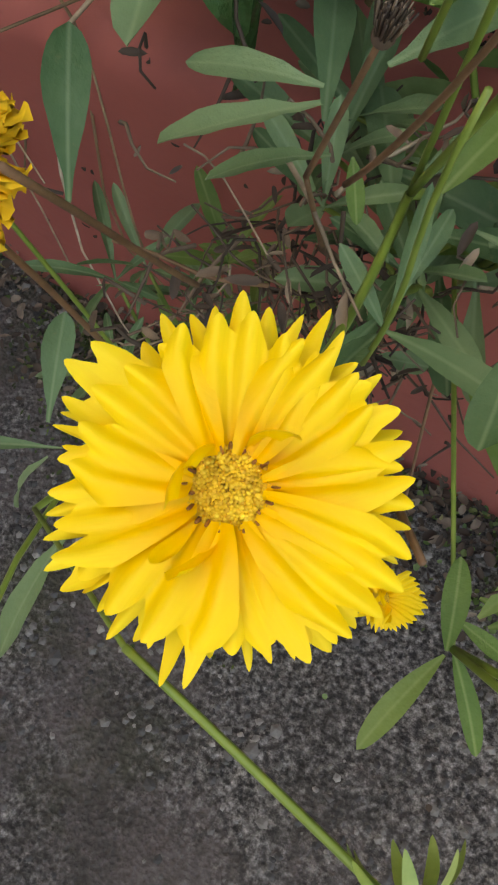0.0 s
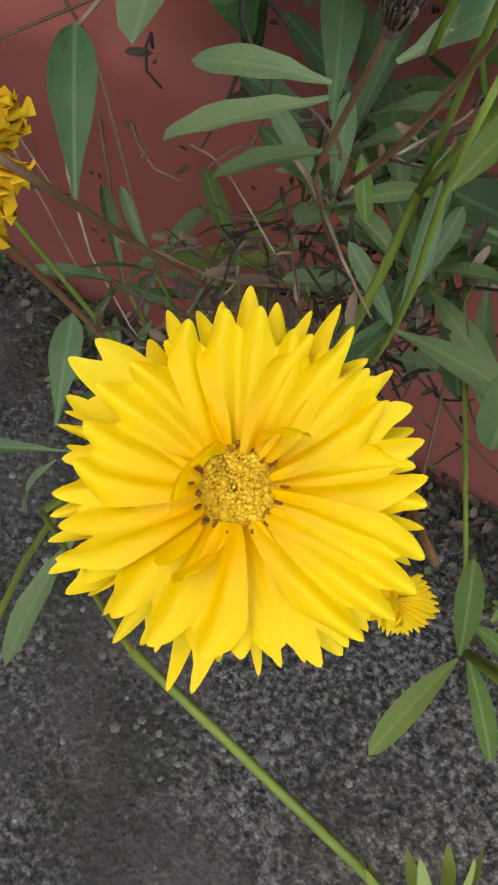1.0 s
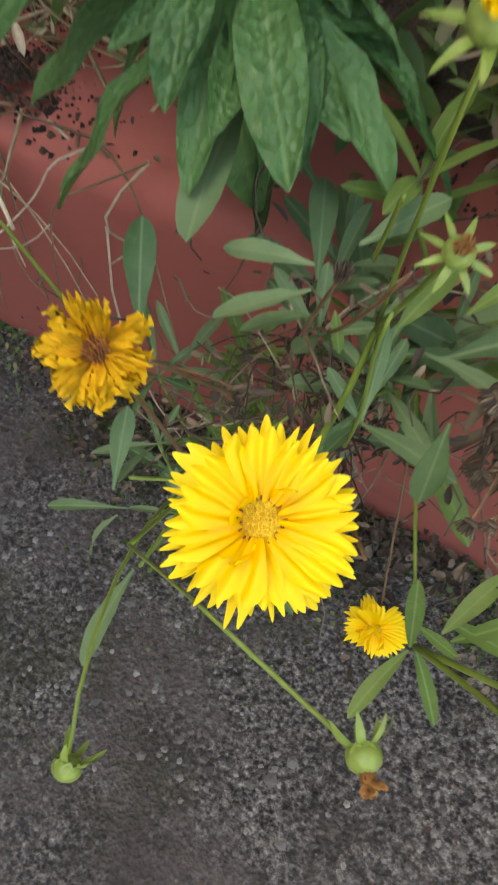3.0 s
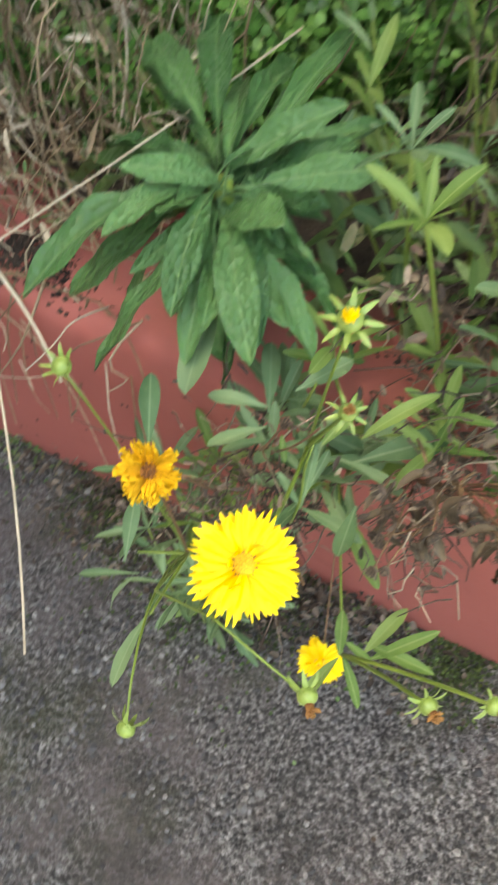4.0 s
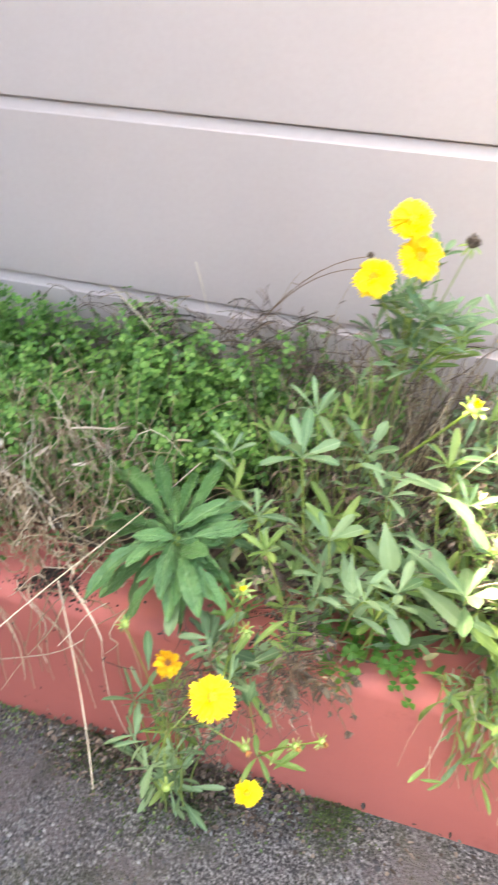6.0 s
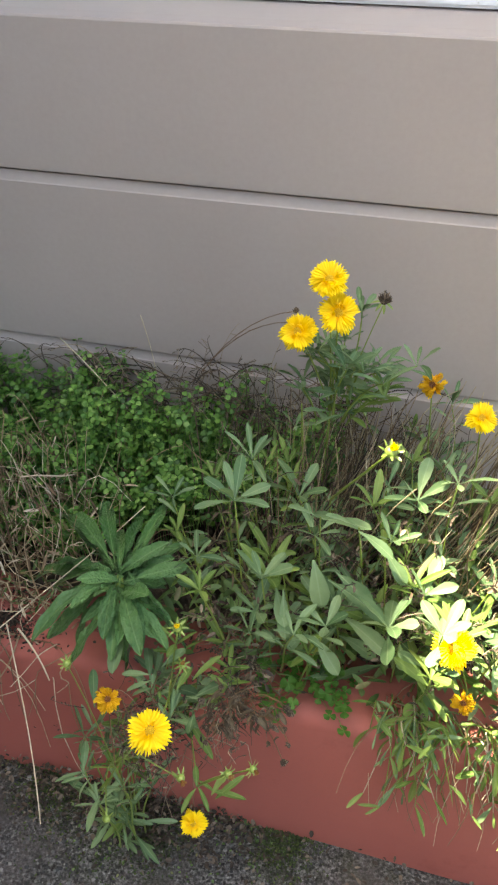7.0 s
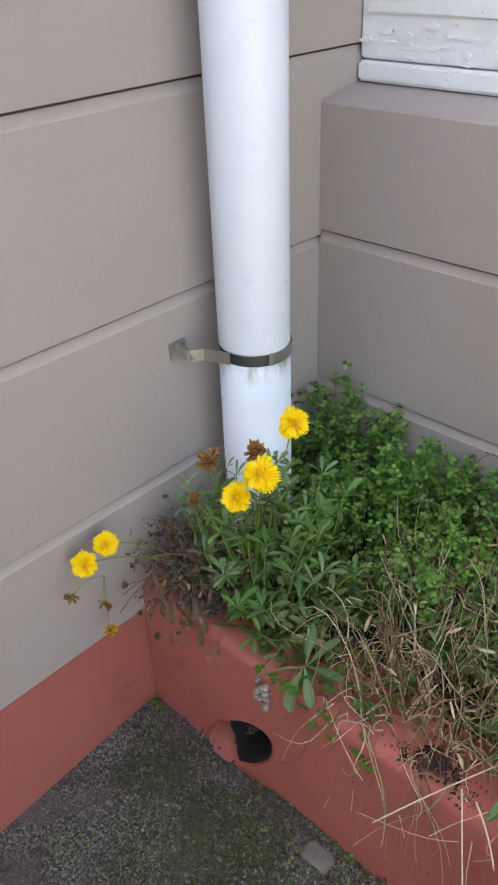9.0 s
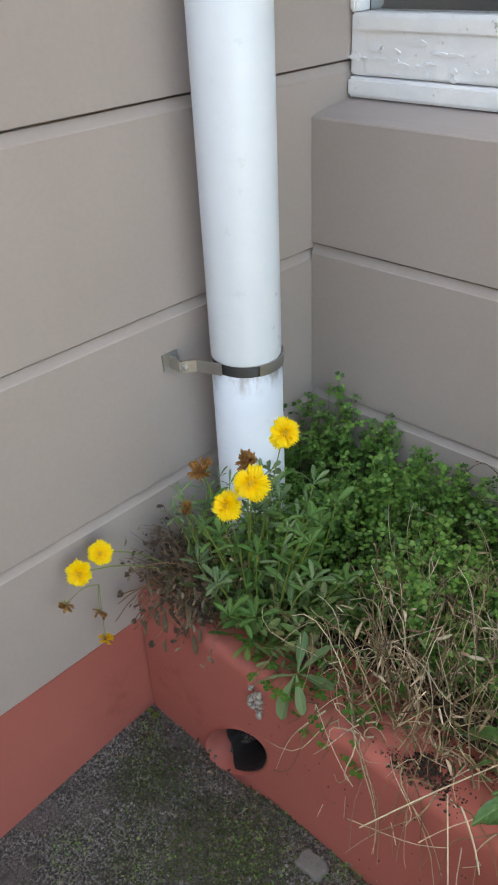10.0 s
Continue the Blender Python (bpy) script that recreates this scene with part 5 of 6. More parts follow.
# leaves whose places are known
for base, tip, fat, kind, roll in (
    ((0.731, -0.487, 0.372), (0.715, -0.508, 0.381), 1.05, BROAD, 0.1), ((0.720, -0.466, 0.350), (0.691, -0.473, 0.356), 0.85, BROAD, -0.2),
    ((0.732, -0.485, 0.358), (0.714, -0.498, 0.364), 1.0, BROAD, 0.25), ((0.668, -0.496, 0.316), (0.658, -0.470, 0.344), 0.85, BROAD, 0.1),
    ((0.673, -0.425, 0.360), (0.686, -0.481, 0.375), 0.8, BROAD, 0.0), ((0.664, -0.535, 0.250), (0.658, -0.508, 0.272), 0.8, BROAD, 0.2),
    ((0.716, -0.458, 0.330), (0.698, -0.417, 0.340), 0.7, BROAD, 0.1), ((0.698, -0.425, 0.330), (0.666, -0.406, 0.340), 0.8, BROAD, 0.1),
    ((0.722, -0.441, 0.300), (0.762, -0.439, 0.300), 0.9, BROAD, 0.0), ((0.725, -0.458, 0.290), (0.741, -0.450, 0.290), 1.4, BROAD, 0.1),
    ((0.747, -0.448, 0.280), (0.767, -0.480, 0.280), 0.8, BROAD, 0.0), ((0.743, -0.481, 0.280), (0.759, -0.475, 0.280), 1.1, BROAD, 0.1),
    ((0.775, -0.489, 0.340), (0.778, -0.515, 0.345), 1.1, BROAD, 0.0), ((0.725, -0.447, 0.340), (0.744, -0.423, 0.350), 1.1, BROAD, 0.2),
    ((0.731, -0.474, 0.345), (0.738, -0.484, 0.340), 1.3, FRESH, 0.0), ((0.738, -0.455, 0.320), (0.752, -0.437, 0.330), 1.3, BROAD, 0.1),
    ((0.793, -0.542, 0.298), (0.784, -0.568, 0.302), 0.85, FRESH, 0.3), ((0.794, -0.540, 0.298), (0.812, -0.557, 0.290), 1.0, FRESH, -0.2),
    ((0.793, -0.541, 0.298), (0.787, -0.525, 0.310), 1.2, FRESH, 0.0), ((0.792, -0.534, 0.298), (0.808, -0.535, 0.290), 1.0, FRESH, 0.1),
    ((0.697, -0.560, 0.270), (0.698, -0.597, 0.280), 0.75, BROAD, 0.2), ((0.682, -0.542, 0.270), (0.650, -0.556, 0.270), 0.7, GREY, 0.0), ((0.680, -0.546, 0.270), (0.666, -0.566, 0.260), 1.0, GREY, 0.2),
    ((0.759, -0.453, 0.290), (0.773, -0.484, 0.276), 1.0, GREY, 0.3),
    ((0.743, -0.457, 0.305), (0.769, -0.451, 0.310), 1.25, BROAD, 0.0), ((0.739, -0.458, 0.278), (0.750, -0.440, 0.285), 1.4, BROAD, 0.1),
    ((0.735, -0.455, 0.300), (0.713, -0.420, 0.310), 0.9, BROAD, 0.1), ((0.747, -0.464, 0.332), (0.756, -0.438, 0.345), 1.1, FRESH, 0.2),
    ((0.748, -0.452, 0.272), (0.737, -0.464, 0.268), 1.2, GREY, 0.1), ((0.724, -0.446, 0.295), (0.696, -0.399, 0.310), 0.8, BROAD, 0.3),
    ((0.759, -0.456, 0.310), (0.799, -0.426, 0.325), 1.0, BROAD, 0.2), ((0.754, -0.461, 0.320), (0.794, -0.458, 0.320), 0.9, GREY, -0.3),
    ((0.749, -0.446, 0.280), (0.775, -0.411, 0.300), 1.0, BROAD, -0.2), ((0.764, -0.476, 0.300), (0.799, -0.501, 0.285), 0.9, FRESH, 0.1),
    ((0.734, -0.462, 0.275), (0.723, -0.480, 0.272), 1.0, FRESH, 0.0), ((0.767, -0.468, 0.360), (0.787, -0.446, 0.385), 0.8, FRESH, 0.0),
    ((0.799, -0.518, 0.255), (0.837, -0.518, 0.260), 0.8, FRESH, 0.2), ((0.801, -0.523, 0.255), (0.811, -0.496, 0.270), 1.0, FRESH, 0.0),
    ((0.805, -0.523, 0.250), (0.829, -0.503, 0.275), 0.9, FRESH, 0.2),
):
    leaf_at(P1, base, tip, fat, roll, kind, random.Random(int(abs(tip[0] * 9173))))
stalk(P1, (0.722, -0.448, 0.255), FORK, 0.0012, 0.0)
stalk(P1, FORK, (0.672, -0.530, 0.262), 0.0010, 0.0)
stalk(P1, FORK, (0.698, -0.558, 0.270), 0.0010, 0.0)
shoots(P1, 13, (0.680, -0.470, 0.02), 0.05, (0.08, 0.20), 31, (GREY, GREY, FRESH), (0.026, 0.048), (2, 4), 0.2, 0.75, -9, 5)
shoots(P1, 4, (0.742, -0.414, 0.250), 0.03, (0.03, 0.06), 33, (GREY, BROAD, GREY), (0.025, 0.045), (1, 3), 0.8, 0.9, -9, 4)
shoots(P1, 5, (0.745, -0.440, 0.262), 0.03, (0.05, 0.11), 32, (GREY, FRESH), (0.025, 0.045), (1, 3), 0.7, 0.9, -9, 4)

# the dark-leaved rosette behind the kerb
R = thing("rosette_plant", (0.645, -0.345, 0.258), "broad rosette of long dark green puckered leaves", "leafy plant")
rng = random.Random(77)
heart = Vector((0.658, -0.391, 0.395))
stalk(R, (0.645, -0.340, 0.25), heart, 0.005, 0.0, None, "crown", r1=0.006)
for tip, fat in (((0.589, -0.270, 0.428), 0.75), ((0.535, -0.270, 0.382), 0.62), ((0.635, -0.260, 0.415), 0.6), ((0.677, -0.260, 0.431), 0.6), ((0.493, -0.310, 0.361), 0.7), ((0.547, -0.330, 0.377), 0.7), ((0.560, -0.300, 0.420), 0.6), ((0.625, -0.300, 0.435), 0.6), ((0.520, -0.350, 0.365), 0.65),
                 ((0.574, -0.465, 0.420), 0.75), ((0.587, -0.439, 0.390), 0.85), ((0.579, -0.467, 0.345), 0.7), ((0.625, -0.502, 0.355), 0.75), ((0.692, -0.488, 0.385), 0.85), ((0.673, -0.475, 0.330), 0.8), ((0.709, -0.445, 0.310), 0.6),
                 ((0.631, -0.442, 0.430), 1.05), ((0.665, -0.464, 0.430), 0.95), ((0.704, -0.466, 0.430), 0.85), ((0.699, -0.420, 0.430), 1.1), ((0.737, -0.364, 0.420), 0.7), ((0.707, -0.439, 0.390), 0.8), ((0.746, -0.429, 0.360), 0.7),
                 ((0.715, -0.312, 0.420), 0.6), ((0.722, -0.381, 0.380), 0.7), ((0.656, -0.416, 0.350), 1.0), ((0.596, -0.453, 0.360), 0.75), ((0.610, -0.33, 0.42), 0.6), ((0.665, -0.315, 0.43), 0.6)):
    tip = heart.lerp(Vector(tip), rng.uniform(0.86, 1.04))
    foot = heart.lerp(tip, 0.05) + Vector((rng.gauss(0, 0.005), rng.gauss(0, 0.005), rng.uniform(-0.02, 0.004)))
    fat *= 0.74 if tip.y > -0.35 and tip.z > 0.40 else 1.0
    leaf_at(R, foot, tip, fat * rng.uniform(0.72, 1.05), rng.uniform(-0.4, 0.4), ROSETTE, rng, 0.10)
for k in range(38):
    az = k * 2.39996 + rng.uniform(-0.5, 0.5)
    el = radians(rng.uniform(-10, 55))
    d = Vector((math.cos(az) * math.cos(el), math.sin(az) * math.cos(el) + 0.15, math.sin(el))).normalized()
    foot = heart + Vector((rng.gauss(0, 0.008), rng.gauss(0.004, 0.008), rng.uniform(-0.03, 0.002)))
    leaf_at(R, foot, foot + d * rng.uniform(0.035, 0.080), rng.uniform(0.6, 0.95), rng.uniform(-0.5, 0.5), ROSETTE, rng, 0.10)

# leafy mass of coreopsis to the east of the rosette
P2 = thing("coreopsis_plant", (0.83, -0.30, 0.255), "bushy coreopsis with grey-green lance leaves, no open flower", "flowering plant", "coreopsis plants")
shoots(P2, 24, (0.81, -0.30, 0.255), 0.15, (0.06, 0.21), 41, (GREY, BROAD, GREY, FRESH), (0.026, 0.048), (2, 4), 0.5, 0.85, -0.40)
for c, kind, ln, n, f in (((0.769, -0.440, 0.462), FRESH, 0.027, 8, 0.9), ((0.775, -0.338, 0.490), BROAD, 0.050, 8, 0.75), ((0.77, -0.25, 0.475), GREY, 0.05, 6, 0.8), ((0.859, -0.33, 0.455), GREY, 0.04, 7, 0.9), ((0.735, -0.35, 0.410), GREY, 0.035, 6, 0.9), ((0.815, -0.38, 0.43), BROAD, 0.04, 6, 0.9)):
    wr = random.Random(int(c[0] * 1000))
    stalk(P2, (c[0] + 0.01, max(c[1], -0.37) + 0.01, 0.255), c, 0.0012, 0.004)
    for k in range(n):
        a = 6.283 * k / n + wr.uniform(-0.3, 0.3)
        d = Vector((math.cos(a), math.sin(a), wr.uniform(0.3, 1.9))).normalized()
        leaf_at(P2, c, Vector(c) + d * ln * wr.uniform(0.7, 1.1), f, wr.uniform(-0.3, 0.3), kind, wr)
shoots(P2, 16, (0.85, -0.17, 0.255), 0.16, (0.07, 0.17), 48, (GREY, FRESH, GREY), (0.016, 0.032), (4, 7), 0.5, 1.0)
shoots(P2, 9, (0.84, -0.30, 0.255), 0.15, (0.05, 0.17), 47, (DRIED,), (0.010, 0.020), (3, 5), 0.5, 0.8, -0.40, 3)
P3 = thing("coreopsis_plant", (0.95, -0.31, 0.255), "spreading coreopsis with pale green leaves over the kerb", "flowering plant", "coreopsis plants")
shoots(P3, 13, (1.0, -0.31, 0.255), 0.10, (0.12, 0.24), 49, (BROAD, FRESH, GREY), (0.03, 0.055), (3, 5), 0.5, 0.9, -0.40)
shoots(P3, 21, (0.95, -0.29, 0.255), 0.15, (0.05, 0.20), 42, (BROAD, GREY, FRESH), (0.035, 0.065), (2, 4), 0.6, 0.9, -0.40)
stalk(P3, (0.863, -0.26, 0.447), (0.920, -0.28, 0.537), 0.0016, 0.0)
stalk(P3, (0.865, -0.26, 0.255), (0.863, -0.26, 0.447), 0.0016, 0.0)
for base, tip, f in (((0.838, -0.380, 0.420), (0.849, -0.418, 0.388), 1.0), ((0.874, -0.390, 0.371), (0.908, -0.422, 0.360), 1.0), ((0.866, -0.380, 0.365), (0.848, -0.402, 0.356), 1.2), ((0.895, -0.365, 0.385), (0.955, -0.410, 0.395), 0.62), ((0.880, -0.360, 0.425), (0.945, -0.395, 0.435), 0.6),
                     ((0.961, -0.400, 0.397), (0.971, -0.412, 0.372), 1.6), ((0.828, -0.370, 0.409), (0.847, -0.412, 0.403), 1.0), ((0.863, -0.330, 0.480), (0.915, -0.350, 0.505), 0.8), ((0.863, -0.330, 0.480), (0.835, -0.345, 0.510), 0.8), ((0.905, -0.36, 0.500), (0.945, -0.375, 0.495), 0.8), ((0.905, -0.355, 0.500), (0.875, -0.365, 0.525), 0.8),
                     ((0.930, -0.35, 0.475), (0.960, -0.37, 0.450), 0.9), ((0.862, -0.35, 0.44), (0.882, -0.385, 0.405), 1.2), ((0.885, -0.35, 0.43), (0.930, -0.38, 0.425), 1.0)):
    leaf_at(P3, base, tip, f, 0.15, BROAD, random.Random(int(tip[0] * 7717)))
for a_, b_ in (((0.93, -0.32, 0.255), (0.905, -0.357, 0.502)), ((0.95, -0.33, 0.255), (0.932, -0.35, 0.477)), ((0.88, -0.34, 0.255), (0.866, -0.380, 0.371)), ((0.85, -0.34, 0.255), (0.834, -0.368, 0.432)), ((0.96, -0.34, 0.255), (0.961, -0.398, 0.399)), ((0.87, -0.32, 0.255), (0.863, -0.330, 0.482))):
    stalk(P3, a_, b_, 0.0011, 0.004)
bud(P3, (0.922, -0.28, 0.541), (0.3, -0.2, 0.9), 1.1, 9, 60, INNER, "opening pale yellow bud")
P6 = thing("coreopsis_plant", (1.10, -0.30, 0.255), "coreopsis with bright sunlit flowers trailing over the kerb", "flowering plant", "coreopsis plants")
shoots(P6, 16, (1.10, -0.30, 0.255), 0.16, (0.05, 0.20), 43, (GREY, FRESH), (0.03, 0.06), (2, 4), 0.8, 0.8, -0.40)
rng = random.Random(44)
for k in range(96):
    a = Vector((rng.uniform(0.955, 1.25), rng.uniform(-0.40, -0.36), 0.262))
    b = Vector((a.x + rng.uniform(-0.02, 0.06), KERB_Y - rng.uniform(0.006, 0.035), rng.uniform(0.18, 0.30)))
    pts = bend(a, b, rng.uniform(0.015, 0.04), 7, 0.003, rng)
    part("stem", tube(bmesh.new(), [local(P6, p) for p in pts], 0.0010, 0.0006, 5), M_STEM if k % 3 else M_PALE, P6)
    for q in range(rng.randint(3, 6)):
        p = pts[rng.randint(2, 6)]
        d = Vector((rng.uniform(-0.8, 0.8), rng.uniform(-0.8, 0.1), rng.uniform(-1.0, 0.3))).normalized()
        leaf_at(P6, p, p + d * rng.uniform(0.016, 0.036), rng.uniform(0.6, 0.95), rng.uniform(-0.6, 0.6), FRESH if rng.random() < 0.55 else GREY, rng)
for p, nrm, s, sd in (((1.010, -0.42, 0.432), (-0.1, -0.6, 0.8), 1.0, 21), ((1.027, -0.44, 0.382), (-0.1, -0.7, 0.6), 0.6, 22), ((1.085, -0.36, 0.46), (0.1, -0.5, 0.8), 0.9, 23), ((1.07, -0.33, 0.515), (0.1, -0.5, 0.8), 0.6, 24)):
    flower(P6, p, nrm, s, sd, 0.8, "fresh" if sd != 22 else "wilt")
    stalk(P6, (p[0] + 0.04, -0.36, 0.26), p, 0.0011, 0.01)
P7 = thing("coreopsis_plant", (1.02, -0.13, 0.255), "coreopsis with orange-yellow flowers beside the wall", "flowering plant", "coreopsis plants")
shoots(P7, 14, (1.03, -0.15, 0.255), 0.14, (0.08, 0.22), 45, (GREY, BROAD), (0.035, 0.06), (2, 4), 0.5, 0.85)
for p, nrm, s, sd in (((0.952, -0.15, 0.545), (-0.1, -0.6, 0.7), 0.75, 25), ((1.008, -0.20, 0.544), (0.2, -0.6, 0.7), 0.85, 26)):
    flower(P7, p, nrm, s, sd, 0.75, "fresh" if sd == 26 else "wilt")
    stalk(P7, (p[0] + 0.02, -0.15, 0.27), p, 0.0012, 0.01)

# tall stems with three open flowers in front of the wall
P5 = thing("coreopsis_plant", (0.845, -0.165, 0.255), "tall coreopsis with three open yellow flowers", "flowering plant", "coreopsis plants")
for p, nrm, s, sd in (((0.806, -0.202, 0.619), (-0.1, -0.75, 0.6), 1.0, 13), ((0.848, -0.205, 0.648), (0.1, -0.7, 0.65), 1.05, 14), ((0.835, -0.195, 0.679), (0.05, -0.6, 0.75), 1.0, 15)):
    flower(P5, p, nrm, s, sd, 1.0, "fresh", "open double yellow flower")
    stalk(P5, (0.842, -0.165, 0.50), Vector(p) + Vector((0, 0.004, -0.004)), 0.0011, 0.006)
stalk(P5, (0.835, -0.17, 0.255), (0.842, -0.165, 0.50), 0.0016, 0.0)
stalk(P5, (0.825, -0.18, 0.255), (0.812, -0.19, 0.52), 0.0014, 0.0)
seed_head(P5, (0.892, -0.20, 0.666), (0.2, -0.4, 0.8), 0.95, 16)
stalk(P5, (0.85, -0.16, 0.50), (0.892, -0.20, 0.661), 0.0008, 0.004)
for p, sd in (((0.795, -0.16, 0.62), 1), ((0.788, -0.15, 0.60), 2)):
    seed_head(P5, p, (0, -0.3, 0.9), 0.5, sd, False)
    stalk(P5, (0.655, -0.075, 0.47), p, 0.0006, 0.02, M_BROWN, "dry_stalk")
shoots(P5, 8, (0.845, -0.17, 0.49), 0.035, (0.04, 0.10), 46, (GREY, BROAD, FRESH), (0.028, 0.048), (3, 4), 0.9, 0.75)
shoots(P5, 8, (0.858, -0.165, 0.53), 0.025, (0.03, 0.07), 48, (GREY, BROAD), (0.028, 0.048), (2, 4), 1.1, 0.72, -9, 6)

# the clump beside the downpipe
P4 = thing("coreopsis_plant", (0.18, -0.33, 0.255), "coreopsis beside the downpipe with three yellow flowers", "flowering plant", "coreopsis plants")
shoots(P4, 20, (0.20, -0.33, 0.255), 0.11, (0.06, 0.19), 51, (LUSH, GREY, LUSH), (0.022, 0.044), (3, 5), 0.7, 1.1, -0.40)
shoots(P4, 13, (0.190, -0.335, 0.255), 0.055, (0.15, 0.235), 52, (LUSH, GREY, LUSH), (0.024, 0.042), (5, 7), 0.45, 1.0, -0.40)
shoots(P4, 7, (0.140, -0.292, 0.255), 0.03, (0.15, 0.21), 54, (GREY, BROAD), (0.024, 0.04), (5, 7), 0.2, 0.9, -0.40)
shoots(P4, 8, (0.125, -0.345, 0.255), 0.04, (0.13, 0.225), 53, (GREY,), (0.022, 0.036), (4, 6), 0.25, 0.8, -0.40)
for p, nrm, s, sd, st in (((0.214, -0.368, 0.535), (0.4, -0.6, 0.65), 1.1, 17, "fresh"), ((0.185, -0.385, 0.497), (0.1, -0.7, 0.6), 0.95, 18, "fresh"), ((0.191, -0.280, 0.555), (0.75, -0.35, 0.4), 1.02, 19, "fresh"),
                          ((0.145, -0.385, 0.533), (0.0, -0.5, 0.8), 0.8, 20, "rust"), ((0.170, -0.330, 0.528), (0.1, -0.4, 0.9), 0.75, 21, "rust"), ((0.126, -0.400, 0.472), (0.0, -0.6, 0.7), 0.5, 22, "rust")):
    flower(P4, p, nrm, s, sd, 0.95, st, {"fresh": "open double yellow flower", "rust": "dead rust-brown flower"}[st])
    stalk(P4, (0.17, -0.34, 0.30), Vector(p) - Vector(nrm) * 0.005, 0.0010, 0.006)
# its dead side shoots leaning over the corner, with two flowers
P8 = thing("coreopsis_plant", (0.075, -0.355, 0.255), "half-dead coreopsis trailing over the corner with two flowers", "flowering plant", "coreopsis plants")
for p, s, sd in (((0.035, -0.520, 0.387), 0.9, 27), ((0.035, -0.483, 0.399), 0.85, 28)):
    flower(P8, p, (0.75, -0.5, 0.4), s, sd, 0.95, "fresh", "open double yellow flower")
    stalk(P8, (0.075, -0.37, 0.30), p, 0.0010, 0.02)
for p, sd, s in (((0.035, -0.548, 0.350), 31, 0.6), ((0.035, -0.501, 0.302), 32, 0.55), ((0.035, -0.500, 0.250), 33, 0.6)):
    flower(P8, p, (0.5, -0.5, -0.3), s, sd, 0.5, "rust" if sd != 33 else "wilt", "shrivelled brown flower")
    stalk(P8, (0.045, -0.50, 0.36), p, 0.0006, 0.01)
rng = random.Random(88)
for k in range(34):
    a = Vector((rng.uniform(0.03, 0.16), rng.uniform(-0.38, -0.33), 0.262))
    b = Vector((rng.uniform(0.015, 0.15), rng.uniform(-0.50, -0.38), rng.uniform(0.25, 0.40)))
    stalk(P8, a, b, 0.0009, rng.uniform(0.0, 0.05), M_BROWN, "dry_stalk", 0.003, k)
    if k % 2 == 0:
        seed_head(P8, b, (rng.uniform(-1, 1), -0.5, rng.uniform(-0.6, 0.6)), rng.uniform(0.5, 0.85), k, False)
    for q in range(3):
        d = Vector((rng.uniform(-0.02, 0.02), rng.uniform(-0.02, 0.01), rng.uniform(-0.03, 0.0)))
        leaf_at(P8, b.lerp(a, 0.15 + 0.2 * q), b.lerp(a, 0.15 + 0.2 * q) + d, 1.0, 0, DRIED, rng) if d.length > 0.008 and b.x > 0.035 else None

# small leafy weed at the kerb edge under that clump
W = thing("broadleaf_weed", (0.275, -0.385, 0.262), "small weed with blunt grey-green leaves on the kerb", "weed")
for base, tip, f in (((0.310, -0.402, 0.300), (0.254, -0.425, 0.270), 0.8), ((0.310, -0.402, 0.300), (0.302, -0.436, 0.235), 0.85), ((0.312, -0.402, 0.300), (0.346, -0.428, 0.272), 0.85), ((0.312, -0.398, 0.300), (0.372, -0.405, 0.335), 0.8), ((0.312, -0.398, 0.300), (0.338, -0.375, 0.355), 0.8), ((0.310, -0.396, 0.300), (0.298, -0.370, 0.345), 0.8),
                     ((0.345, -0.392, 0.32), (0.352, -0.392, 0.350), 1.5), ((0.345, -0.392, 0.30), (0.350, -0.410, 0.318), 1.4), ((0.222, -0.398, 0.285), (0.213, -0.422, 0.282), 1.4), ((0.222, -0.398, 0.285), (0.23, -0.405, 0.312), 1.4), ((0.222, -0.398, 0.285), (0.24, -0.418, 0.288), 1.3)):
    leaf_at(W, base, tip, f, 0.1, BROAD if base[0] > 0.25 else FRESH, random.Random(int(tip[0] * 7919)))
stalk(W, (0.310, -0.385, 0.255), (0.310, -0.401, 0.302), 0.0014)
stalk(W, (0.340, -0.380, 0.255), (0.346, -0.392, 0.322), 0.0008)
stalk(W, (0.23, -0.38, 0.255), (0.222, -0.398, 0.287), 0.0010)

# clover on the kerb's edge
bm = bmesh.new()
for k in range(3):
    blade(bm, 0.0085, 0.0095, 0.66, 0.25, 0.1, 0.0, 0.0, 5, Matrix.Rotation(k * 2.094, 4, "Z"), 2)
TREFOIL = mesh_of("leaf", bm, M_CLOVER_LEAF)
rng = random.Random(99)
for cx, cy, n, nm in ((0.866, -0.385, 50, "low clover with bright green trefoil leaves at the kerb"), (0.365, -0.372, 42, "clover among dry straw behind the kerb"), (0.255, -0.380, 24, "clover under the flowers near the downpipe")):
    C = thing("clover_plant", (cx, cy, 0.258), nm, "clover", "clover plants")
    for k in range(n):
        p = Vector((cx + rng.uniform(-0.055, 0.06), cy + rng.uniform(-0.035, 0.05), rng.uniform(0.272, 0.30)))
        if k < (12 if 0.3 < cx < 0.5 else 4):
            p.y, p.z = KERB_Y - rng.uniform(-0.002, 0.010), rng.uniform(0.225 if 0.3 < cx < 0.5 else 0.256, 0.274)
        stalk(C, (cx + (p.x - cx) * 0.5, max(p.y, -0.39) + 0.012, 0.256), p, 0.0005, 0.004, n=4)
        put("leaf", TREFOIL, C, Matrix.Translation(local(C, p)) @ Euler((rng.uniform(-0.4, 0.5), rng.uniform(-0.4, 0.4), rng.uniform(0, 6))).to_matrix().to_4x4() @ Matrix.Scale(rng.uniform(0.75, 1.15), 4))

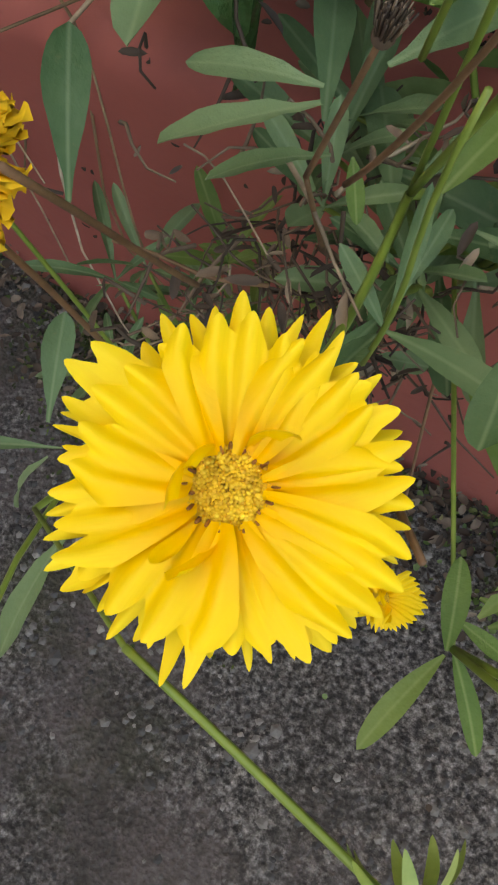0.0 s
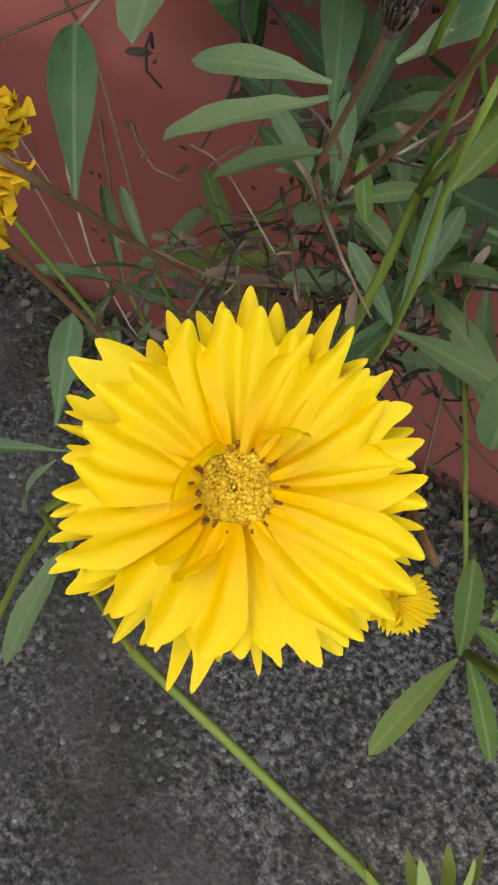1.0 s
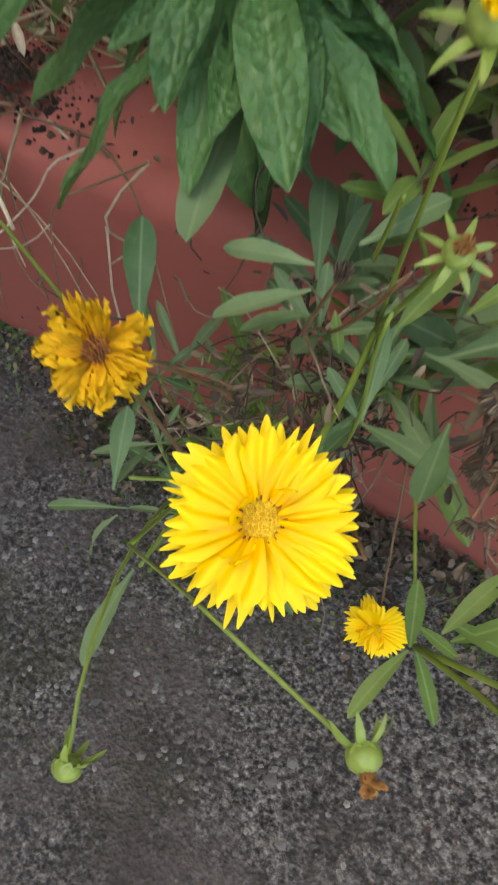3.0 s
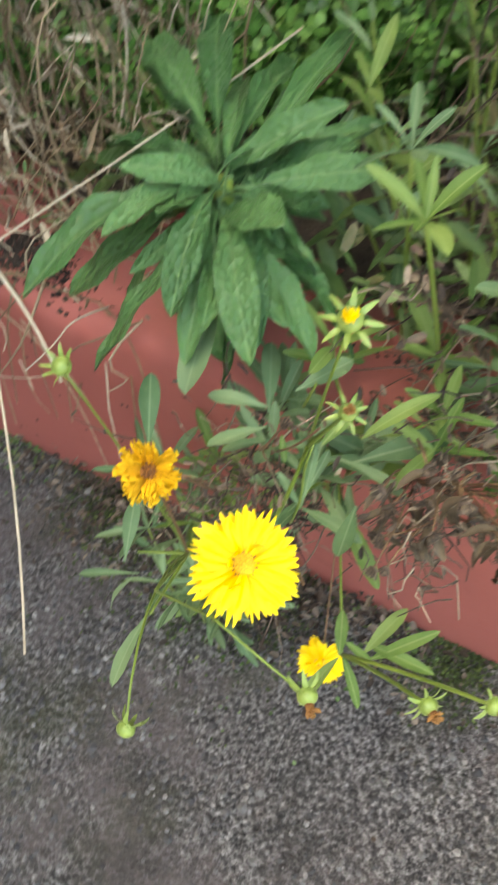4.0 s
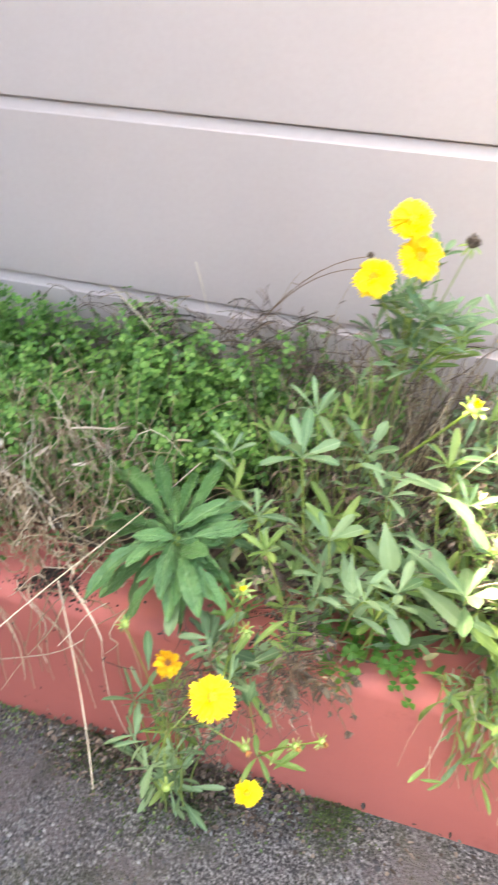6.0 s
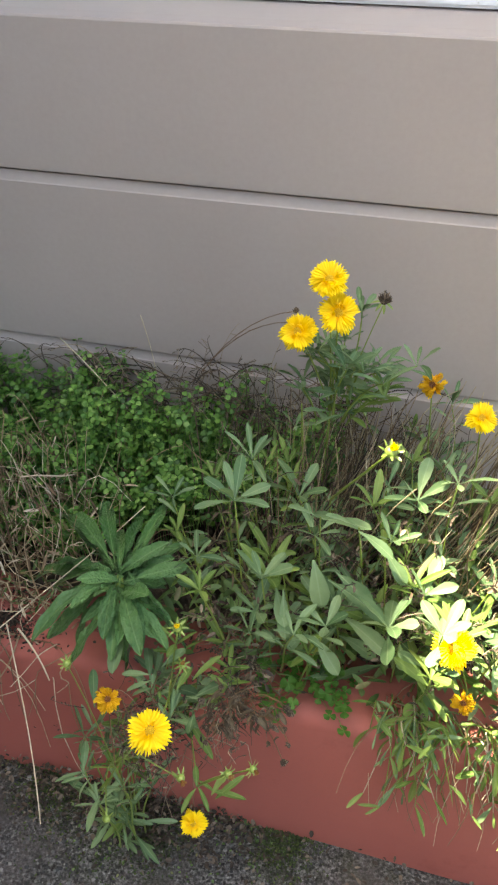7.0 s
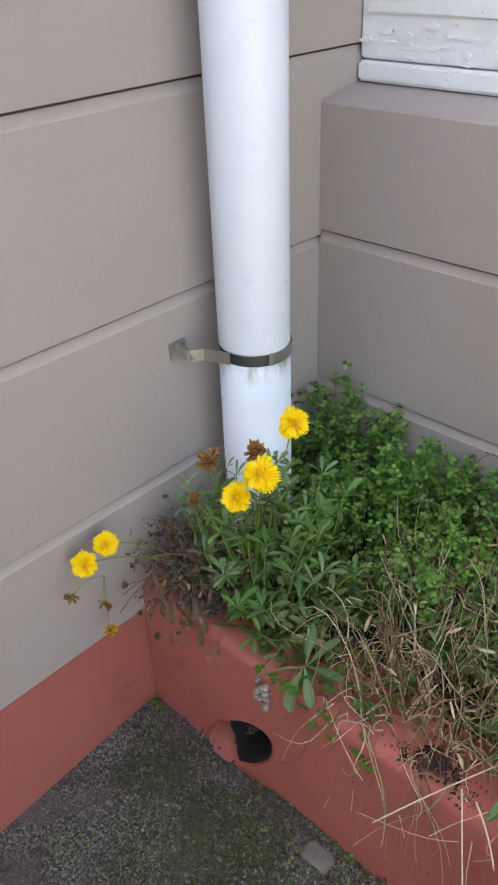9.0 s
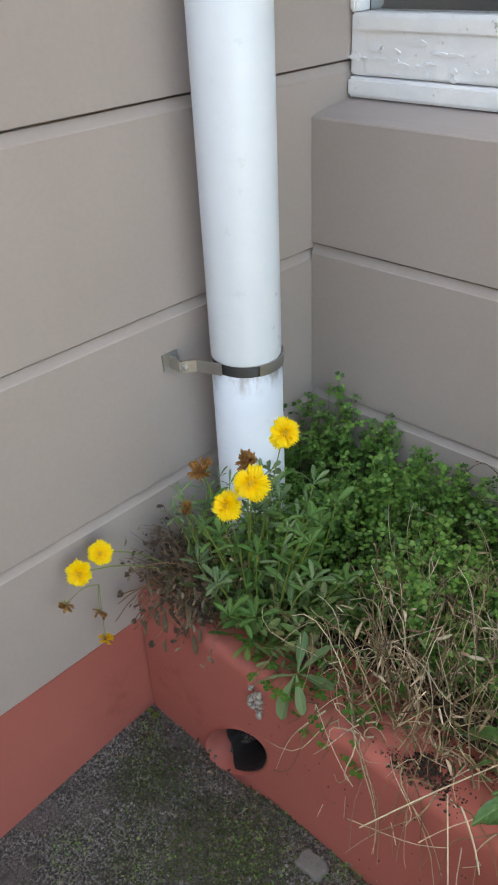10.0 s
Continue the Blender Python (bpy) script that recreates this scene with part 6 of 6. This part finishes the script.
# single long straws
for a, b, lift, r in (((0.495, -0.291, 0.424), (0.533, -0.232, 0.390), 0.0, 0.0011), ((0.581, -0.472, 0.385), (0.617, -0.490, 0.335), 0.0, 0.0011), ((0.562, -0.464, 0.377), (0.655, -0.604, 0.275), -0.004, 0.0008),
                      ((0.507, -0.531, 0.340), (0.648, -0.282, 0.405), 0.003, 0.0008), ((0.436, -0.050, 0.473), (0.552, -0.100, 0.407), 0.0, 0.0010), ((0.438, -0.040, 0.406), (0.460, -0.090, 0.296), 0.0, 0.0009),
                      ((0.553, -0.030, 0.515), (0.575, -0.040, 0.405), 0.006, 0.0007), ((0.44, -0.45, 0.25), (0.36, -0.42, 0.30), -0.02, 0.0007), ((0.42, -0.43, 0.14), (0.56, -0.44, 0.25), -0.01, 0.0007)):
    S = thing("straw", a, "single long dry pale straw", "straw", "long straws")
    stalk(S, a, b, r, lift, M_PALE, "stem", 0.001, 2)

# dead sprig hanging over the kerb
D = thing("dead_sprig", (0.800, -0.425, 0.262), "dead brown seed sprig hanging over the red kerb", "dead stems")
rng = random.Random(123)
for k in range(22):
    a = Vector((0.795 + rng.uniform(-0.012, 0.020), -0.425, 0.262))
    b = Vector((0.79 + rng.uniform(-0.01, 0.085), -0.470 - rng.uniform(0.0, 0.040), rng.uniform(0.30, 0.375)))
    stalk(D, a, b, 0.0007, 0.015, M_BROWN, "dry_stalk", 0.004, k)
    seed_head(D, b, (rng.uniform(-1, 1), -0.6, rng.uniform(-0.8, 0.4)), rng.uniform(0.35, 0.6), k, False)
    for q in range(3):
        p = a.lerp(b, rng.uniform(0.4, 1.0))
        leaf_at(D, p, p + Vector((rng.uniform(-0.015, 0.015), rng.uniform(-0.012, 0.0), rng.uniform(-0.018, 0.005))), 1.2, 0.3, DRIED, rng)

# ---- small things ----
bm = bmesh.new()
bmesh.ops.create_icosphere(bm, subdivisions=3, radius=1.0)
for v in bm.verts:
    c_ = Vector((max(-0.75, min(0.8, v.co.x)), max(-0.7, min(0.75, v.co.y)), max(-0.6, min(0.55, v.co.z))))
    v.co = Vector((c_.x * 0.027, c_.y * 0.020, c_.z * 0.014)) * (1 + 0.22 * noise.noise(v.co * 2.3))
stone = part("stone", bm, M_STONE)
stone.location = (0.376, -0.449, 0.003)
tagged(stone, "flat grey stone lying on the asphalt", "stone")
rng = random.Random(5)
crumbs = thing("mortar_crumbs", (0.250, -0.415, 0.215), "pale crumbs of mortar stuck on the kerb", "debris")
for k in range(16):
    b_ = bmesh.new()
    bmesh.ops.create_icosphere(b_, subdivisions=1, radius=rng.uniform(0.003, 0.0065))
    for v in b_.verts:
        v.co *= 1 + 0.4 * noise.noise(v.co * 300 + Vector((k, 0, 0)))
    q = part("crumb", b_, M_FLAKE, crumbs, smooth=False)
    q.location = (rng.uniform(-0.010, 0.010), rng.uniform(-0.004, 0.001), -0.03 + 0.055 * k / 15)
foot = thing("corner_weed", (0.014, -0.424, 0.0), "tiny green weed in the corner of the asphalt", "weed")
for k in range(7):
    a = k * 0.9
    leaf_at(foot, (0.016, -0.426, 0.004), (0.022 + 0.012 * math.cos(a), -0.430 - 0.010 * abs(math.sin(a)), 0.012 + 0.006 * (k % 3)), 1.6, 0.0, FRESH, rng)
